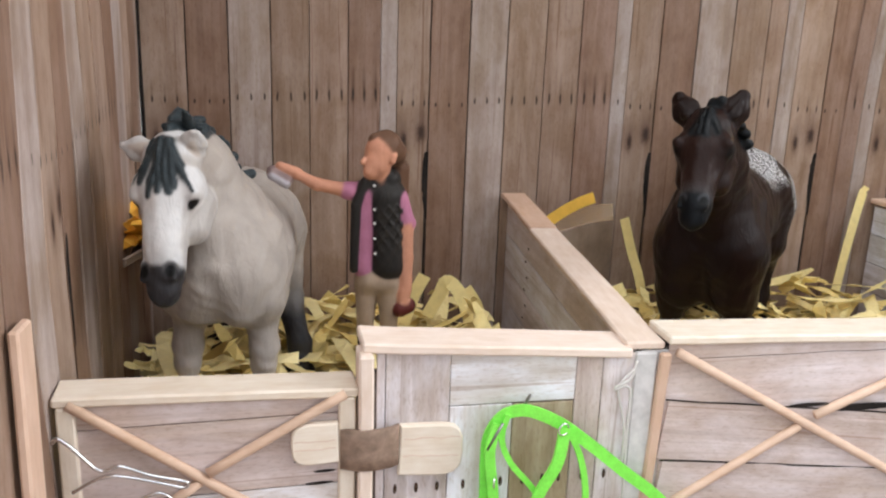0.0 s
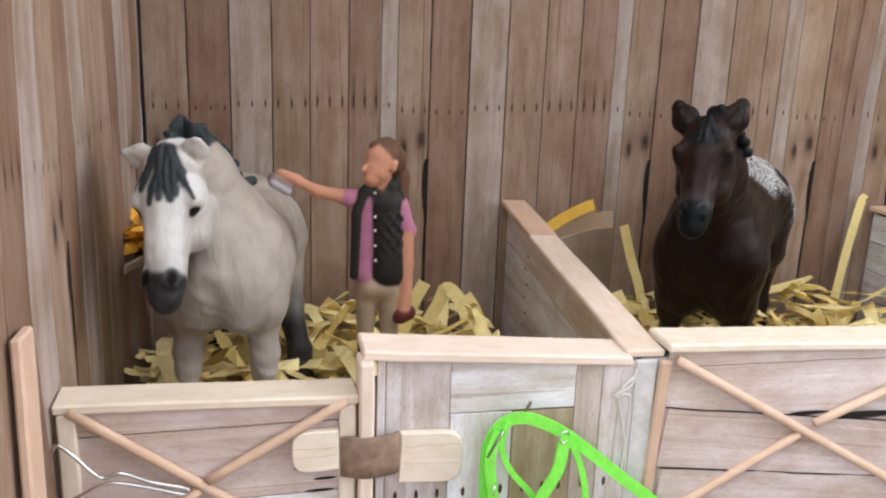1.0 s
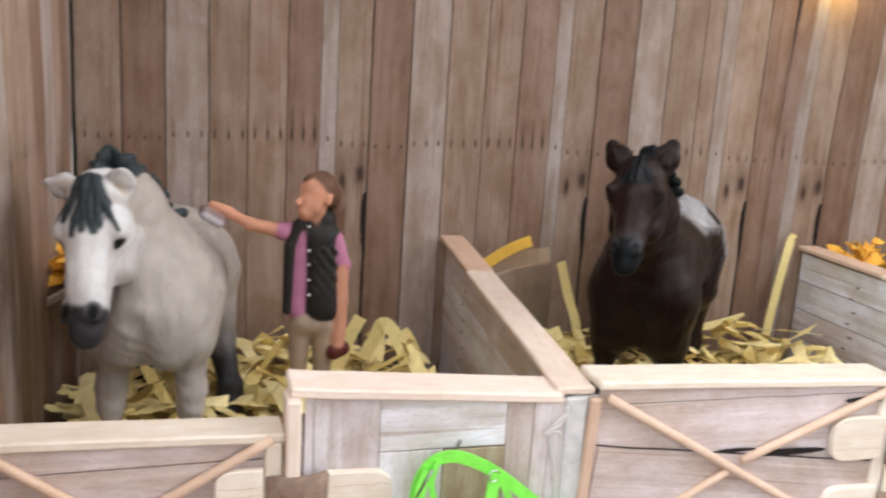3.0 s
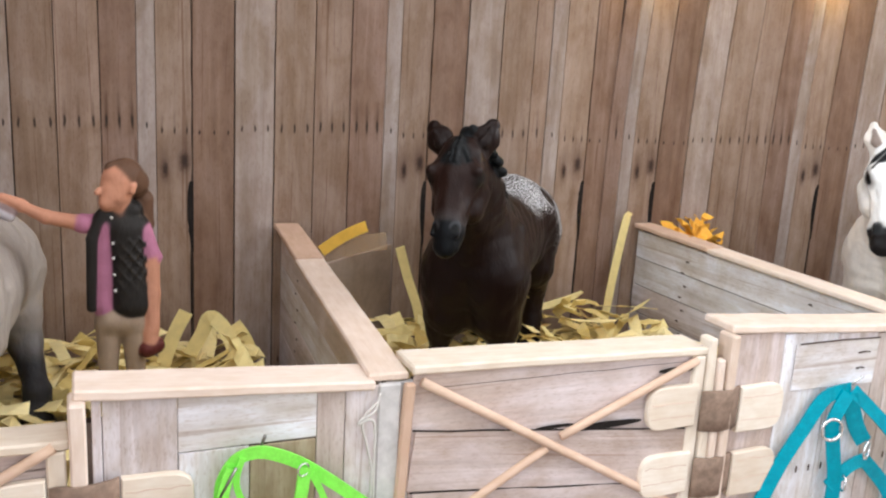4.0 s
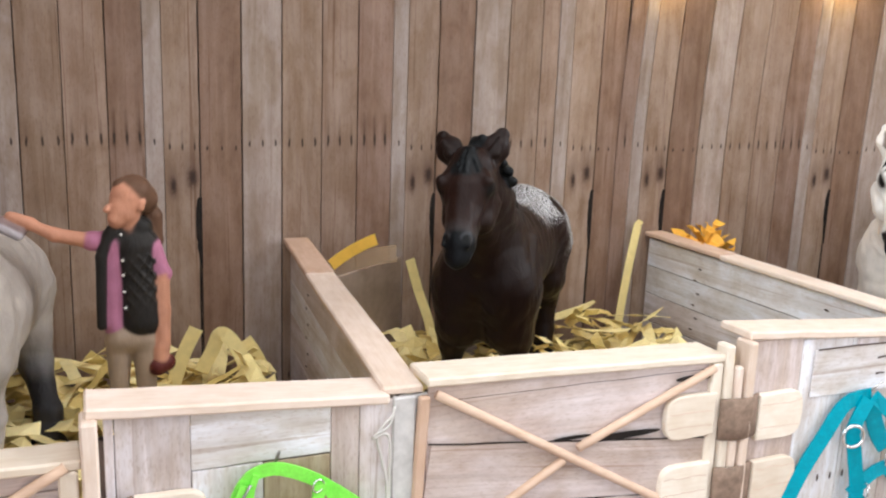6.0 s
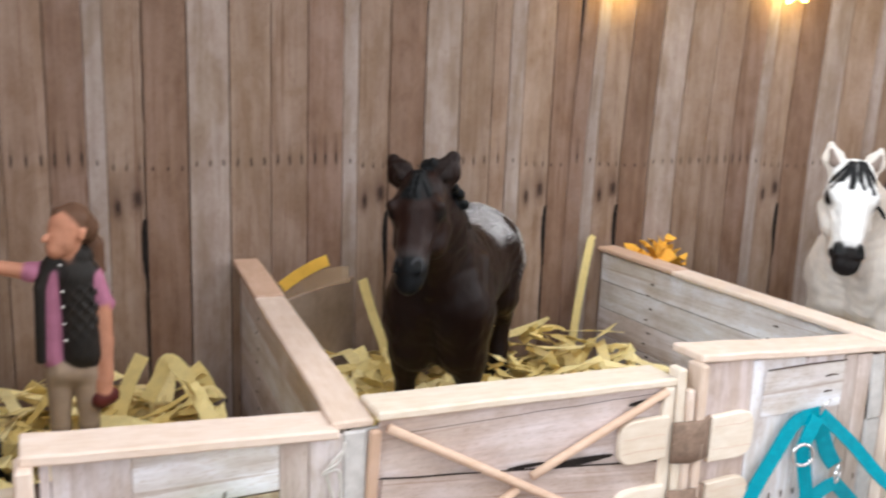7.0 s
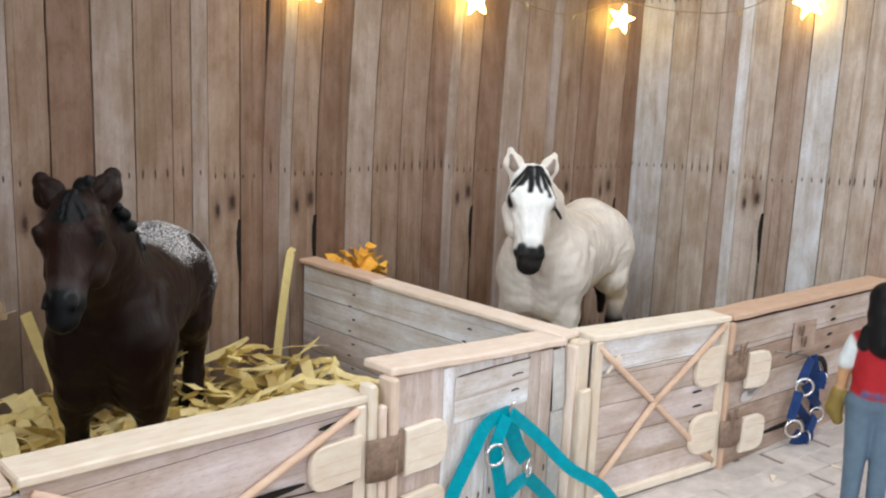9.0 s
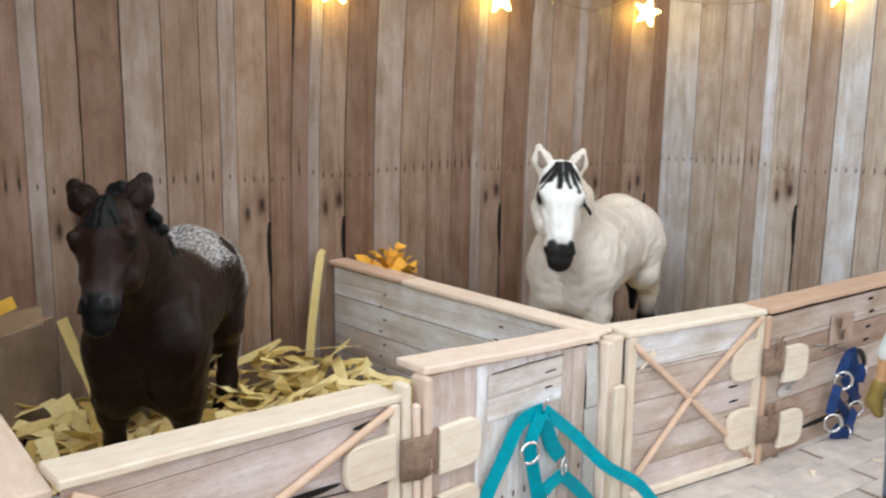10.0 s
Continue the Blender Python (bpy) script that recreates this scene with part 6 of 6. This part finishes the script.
for k in range(3):
    rods.append(((0.058, 0.0110 + 0.001 * k, 0.0925 - 0.001 * k), (0.056, 0.0145 + 0.001 * k, 0.0885 - 0.002 * k), 0.0012, 0.0006, INK, 0.0004))
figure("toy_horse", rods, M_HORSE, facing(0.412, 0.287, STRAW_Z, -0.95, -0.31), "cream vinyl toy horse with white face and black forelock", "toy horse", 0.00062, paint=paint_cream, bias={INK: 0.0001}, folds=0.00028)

# ---- toy people, plain painted shapes ----
SKIN, HAIR, PINK, VEST, TROUSER, BOOT = (0.52, 0.245, 0.155), (0.115, 0.060, 0.036), (0.40, 0.155, 0.24), (0.020, 0.017, 0.015), (0.34, 0.25, 0.18), (0.012, 0.010, 0.010)


def r(a, b, ra, rb, c, k=0.0012, flat=None):
    return (a, b, ra, rb, c, k) + ((flat,) if flat else ())


O = Vector((0.0265, 0.287, STRAW_Z))
groom = [
    # legs
    r((-0.0042, 0.001, 0.040), (-0.0045, 0.0005, 0.022), 0.0042, 0.0030, TROUSER, 0.002), r((0.0042, 0.000, 0.040), (0.0042, 0.000, 0.022), 0.0043, 0.0031, TROUSER, 0.002),
    r((-0.0045, 0.0005, 0.022), (-0.0046, 0.001, 0.006), 0.0029, 0.0024, BOOT, 0.001), r((0.0042, 0, 0.022), (0.0043, 0.0005, 0.006), 0.0030, 0.0025, BOOT, 0.001),
    r((-0.0046, 0.001, 0.004), (-0.0085, -0.003, 0.0025), 0.0025, 0.0022, BOOT, 0.001), r((0.0043, 0.0005, 0.004), (0.001, -0.0035, 0.0025), 0.0025, 0.0022, BOOT, 0.001),
    r((-0.003, 0, 0.042), (0.003, 0, 0.042), 0.0052, 0.0052, TROUSER, 0.002),
    # shirt, vest
    r((-0.0054, -0.0008, 0.047), (-0.0050, -0.0006, 0.074), 0.0036, 0.0034, PINK, 0.002),
    r((0.0030, 0.0005, 0.0475), (0.0026, 0.001, 0.060), 0.0069, 0.0065, VEST, 0.0008), r((0.0026, 0.001, 0.060), (0.0020, 0.001, 0.072), 0.0065, 0.0068, VEST, 0.0008),
    r((-0.0092, -0.0030, 0.0470), (-0.0086, -0.0032, 0.070), 0.0016, 0.0018, VEST, 0.0005), r((-0.0086, -0.0030, 0.070), (-0.0052, -0.0024, 0.0785), 0.0018, 0.0018, VEST, 0.0005),
    r((-0.0050, 0.0005, 0.0745), (0.0052, 0.0005, 0.0735), 0.0042, 0.0040, VEST, 0.002), r((-0.003, 0.0, 0.0765), (0.0035, 0.001, 0.0785), 0.0036, 0.0040, VEST, 0.001),
    # neck, head
    r((0.0002, 0, 0.077), (-0.0005, -0.0005, 0.083), 0.0030, 0.0030, SKIN, 0.001),
    r((-0.0012, -0.0012, 0.0845), (0.0002, -0.0002, 0.0885), 0.0048, 0.0056, SKIN, 0.002), r((-0.0035, -0.0030, 0.0825), (-0.0028, -0.0025, 0.086), 0.0026, 0.0030, SKIN, 0.001),
    r((-0.0060, -0.0042, 0.0868), (-0.0066, -0.0046, 0.0856), 0.0007, 0.0010, SKIN, 0.0008), r((0.0040, -0.0046, 0.0858), (0.0043, -0.0043, 0.0876), 0.0010, 0.0012, SKIN, 0.0006),
    r((-0.0042, -0.0040, 0.0822), (-0.0036, -0.0034, 0.0815), 0.0018, 0.0018, SKIN, 0.0012),
    r((0.0026, 0.0008, 0.0902), (0.0048, 0.0020, 0.0880), 0.0057, 0.0050, HAIR, 0.0012), r((-0.0020, -0.0002, 0.0930), (0.0022, 0.0010, 0.0932), 0.0021, 0.0028, HAIR, 0.0015),
    r((0.0058, 0.0025, 0.0875), (0.0082, 0.0035, 0.082), 0.0022, 0.0026, HAIR, 0.001), r((0.0082, 0.0035, 0.082), (0.0086, 0.0042, 0.0735), 0.0030, 0.0026, HAIR, 0.001), r((0.0086, 0.0042, 0.0735), (0.0076, 0.0044, 0.0665), 0.0026, 0.0010, HAIR, 0.001),
    # arm that reaches out
    r((-0.0065, 0.0005, 0.0742), (-0.0110, 0.000, 0.0748), 0.0034, 0.0033, PINK, 0.001), r((-0.0110, 0, 0.0748), (-0.0220, 0.001, 0.0770), 0.0026, 0.0022, SKIN, 0.0008),
    r((-0.0220, 0.001, 0.0770), (-0.0290, 0.002, 0.0805), 0.0022, 0.0017, SKIN, 0.001), r((-0.0290, 0.002, 0.0808), (-0.0345, 0.002, 0.0832), 0.0021, 0.0016, SKIN, 0.001),
    r((-0.0370, 0.002, 0.0812), (-0.0320, 0.002, 0.0786), 0.0022, 0.0022, (0.22, 0.15, 0.14), 0.0005), r((-0.0372, 0.001, 0.0800), (-0.0325, 0.001, 0.0772), 0.0017, 0.0017, (0.42, 0.38, 0.40), 0.0004),
    # hanging arm
    r((0.0070, 0, 0.0715), (0.0090, 0, 0.0645), 0.0036, 0.0036, PINK, 0.001), r((0.0072, -0.0002, 0.0632), (0.0108, 0.0002, 0.0628), 0.0028, 0.0028, PINK, 0.0006),
    r((0.0092, 0, 0.0625), (0.0094, -0.0005, 0.0500), 0.0034, 0.0032, SKIN, 0.0008), r((0.0094, -0.0005, 0.0500), (0.0096, -0.002, 0.0385), 0.0032, 0.0026, SKIN, 0.001),
    r((0.0090, -0.002, 0.0375), (0.0092, -0.0025, 0.0335), 0.0026, 0.0026, SKIN, 0.001), r((0.0080, -0.003, 0.0312), (0.0108, -0.002, 0.0322), 0.0030, 0.0030, (0.10, 0.022, 0.018), 0.0005),
]
for z in (0.0775, 0.0690, 0.0640, 0.0585, 0.0530):
    groom.append(r((-0.0022 - (z - 0.06) * 0.02, -0.0050, z), (-0.0021 - (z - 0.06) * 0.02, -0.0055, z), 0.0006, 0.0006, (0.55, 0.53, 0.50), 0.0001))
for i in range(7):
    for way in (1, -1):
        last = None
        for j in range(7):
            a = math.radians(-124 + 16 * j)
            z = 0.0440 + 0.0048 * i + way * (j - 3) * 0.0024
            p = (0.0027 + 0.0067 * math.cos(a), 0.0008 + 0.0067 * math.sin(a), z)
            if last and 0.046 < z < 0.0725 and 0.046 < last[2] < 0.0725:
                groom.append(r(last, p, 0.00030, 0.00030, (0.026, 0.022, 0.019), 0.0004))
            last = p
figure("groom_doll", groom, M_DOLL, Matrix.Translation(O), "painted toy groom in quilted black vest holding brushes", "doll", 0.0005, soft=0.00014)

RED, JEAN, WHITE, BLACK = (0.36, 0.018, 0.024), (0.115, 0.165, 0.225), (0.66, 0.70, 0.72), (0.008, 0.008, 0.009)
rider = [
    r((-0.0050, 0, 0.048), (-0.0048, 0, 0.026), 0.0062, 0.0046, JEAN, 0.002), r((0.0050, 0, 0.048), (0.0050, 0, 0.026), 0.0062, 0.0046, JEAN, 0.002),
    r((-0.0048, 0, 0.026), (-0.0048, 0.001, 0.004), 0.0045, 0.0036, JEAN, 0.001), r((0.0050, 0, 0.026), (0.0050, 0.001, 0.004), 0.0045, 0.0036, JEAN, 0.001),
    r((-0.0048, 0, 0.002), (-0.0048, 0.006, 0.001), 0.0034, 0.0028, (0.05, 0.03, 0.02), 0.001), r((0.0050, 0, 0.002), (0.0050, 0.006, 0.001), 0.0034, 0.0028, (0.05, 0.03, 0.02), 0.001),
    r((-0.0035, 0, 0.050), (0.0035, 0, 0.050), 0.0068, 0.0068, JEAN, 0.002),
    r((-0.0022, 0, 0.0555), (-0.0030, 0, 0.074), 0.0075, 0.0070, RED, 0.002), r((0.0022, 0, 0.0555), (0.0030, 0, 0.074), 0.0075, 0.0070, RED, 0.002),
    r((-0.0080, 0, 0.0755), (0.0080, 0, 0.0755), 0.0042, 0.0042, RED, 0.002),
    r((0, 0.0005, 0.079), (0, 0.0005, 0.086), 0.0036, 0.0036, SKIN, 0.001), r((0, 0.002, 0.090), (0, 0.002, 0.0935), 0.0062, 0.0066, SKIN, 0.001),
    r((0, -0.0012, 0.0945), (0, -0.002, 0.088), 0.0070, 0.0066, BLACK, 0.002), r((0, -0.003, 0.087), (0, -0.0048, 0.0765), 0.0072, 0.0062, BLACK, 0.002), r((-0.0055, -0.0035, 0.080), (-0.0070, -0.0045, 0.0745), 0.0034, 0.0026, BLACK, 0.001),
    r((0.0055, -0.0035, 0.080), (0.0070, -0.0045, 0.0745), 0.0034, 0.0026, BLACK, 0.001),
    r((-0.0098, 0, 0.0745), (-0.0125, 0.001, 0.0655), 0.0036, 0.0036, WHITE, 0.001), r((0.0098, 0, 0.0745), (0.0125, 0.001, 0.0655), 0.0036, 0.0036, WHITE, 0.001),
    r((-0.0125, 0.001, 0.065), (-0.0135, 0.003, 0.052), 0.0027, 0.0022, (0.52, 0.30, 0.16), 0.001), r((0.0125, 0.001, 0.065), (0.0140, 0.003, 0.052), 0.0027, 0.0022, (0.52, 0.30, 0.16), 0.001),
    r((-0.0138, 0.003, 0.050), (-0.0150, 0.004, 0.043), 0.0034, 0.0036, (0.24, 0.17, 0.05), 0.001), r((-0.0150, 0.004, 0.043), (-0.0130, 0.004, 0.038), 0.0034, 0.0024, (0.24, 0.17, 0.05), 0.001),
    r((0.0138, 0.003, 0.050), (0.0142, 0.004, 0.044), 0.0024, 0.0022, SKIN, 0.001),
    r((-0.004, -0.0050, 0.0545), (0.004, -0.0050, 0.0545), 0.0024, 0.0024, (0.05, 0.12, 0.25), 0.0006),
]


def paint_vest(v, col):
    col[:, 3] = np.where((col[:, 0] > 0.25) & (col[:, 1] < 0.06), 0.27, 0.0)


figure("rider_doll", rider, M_DOLL, pose(0.4125, 0.1195, 0.0008, 0, 0, -66), "painted toy rider in red vest and jeans with black hair", "doll", 0.0006, soft=0.00016, base=-0.001, paint=paint_vest)
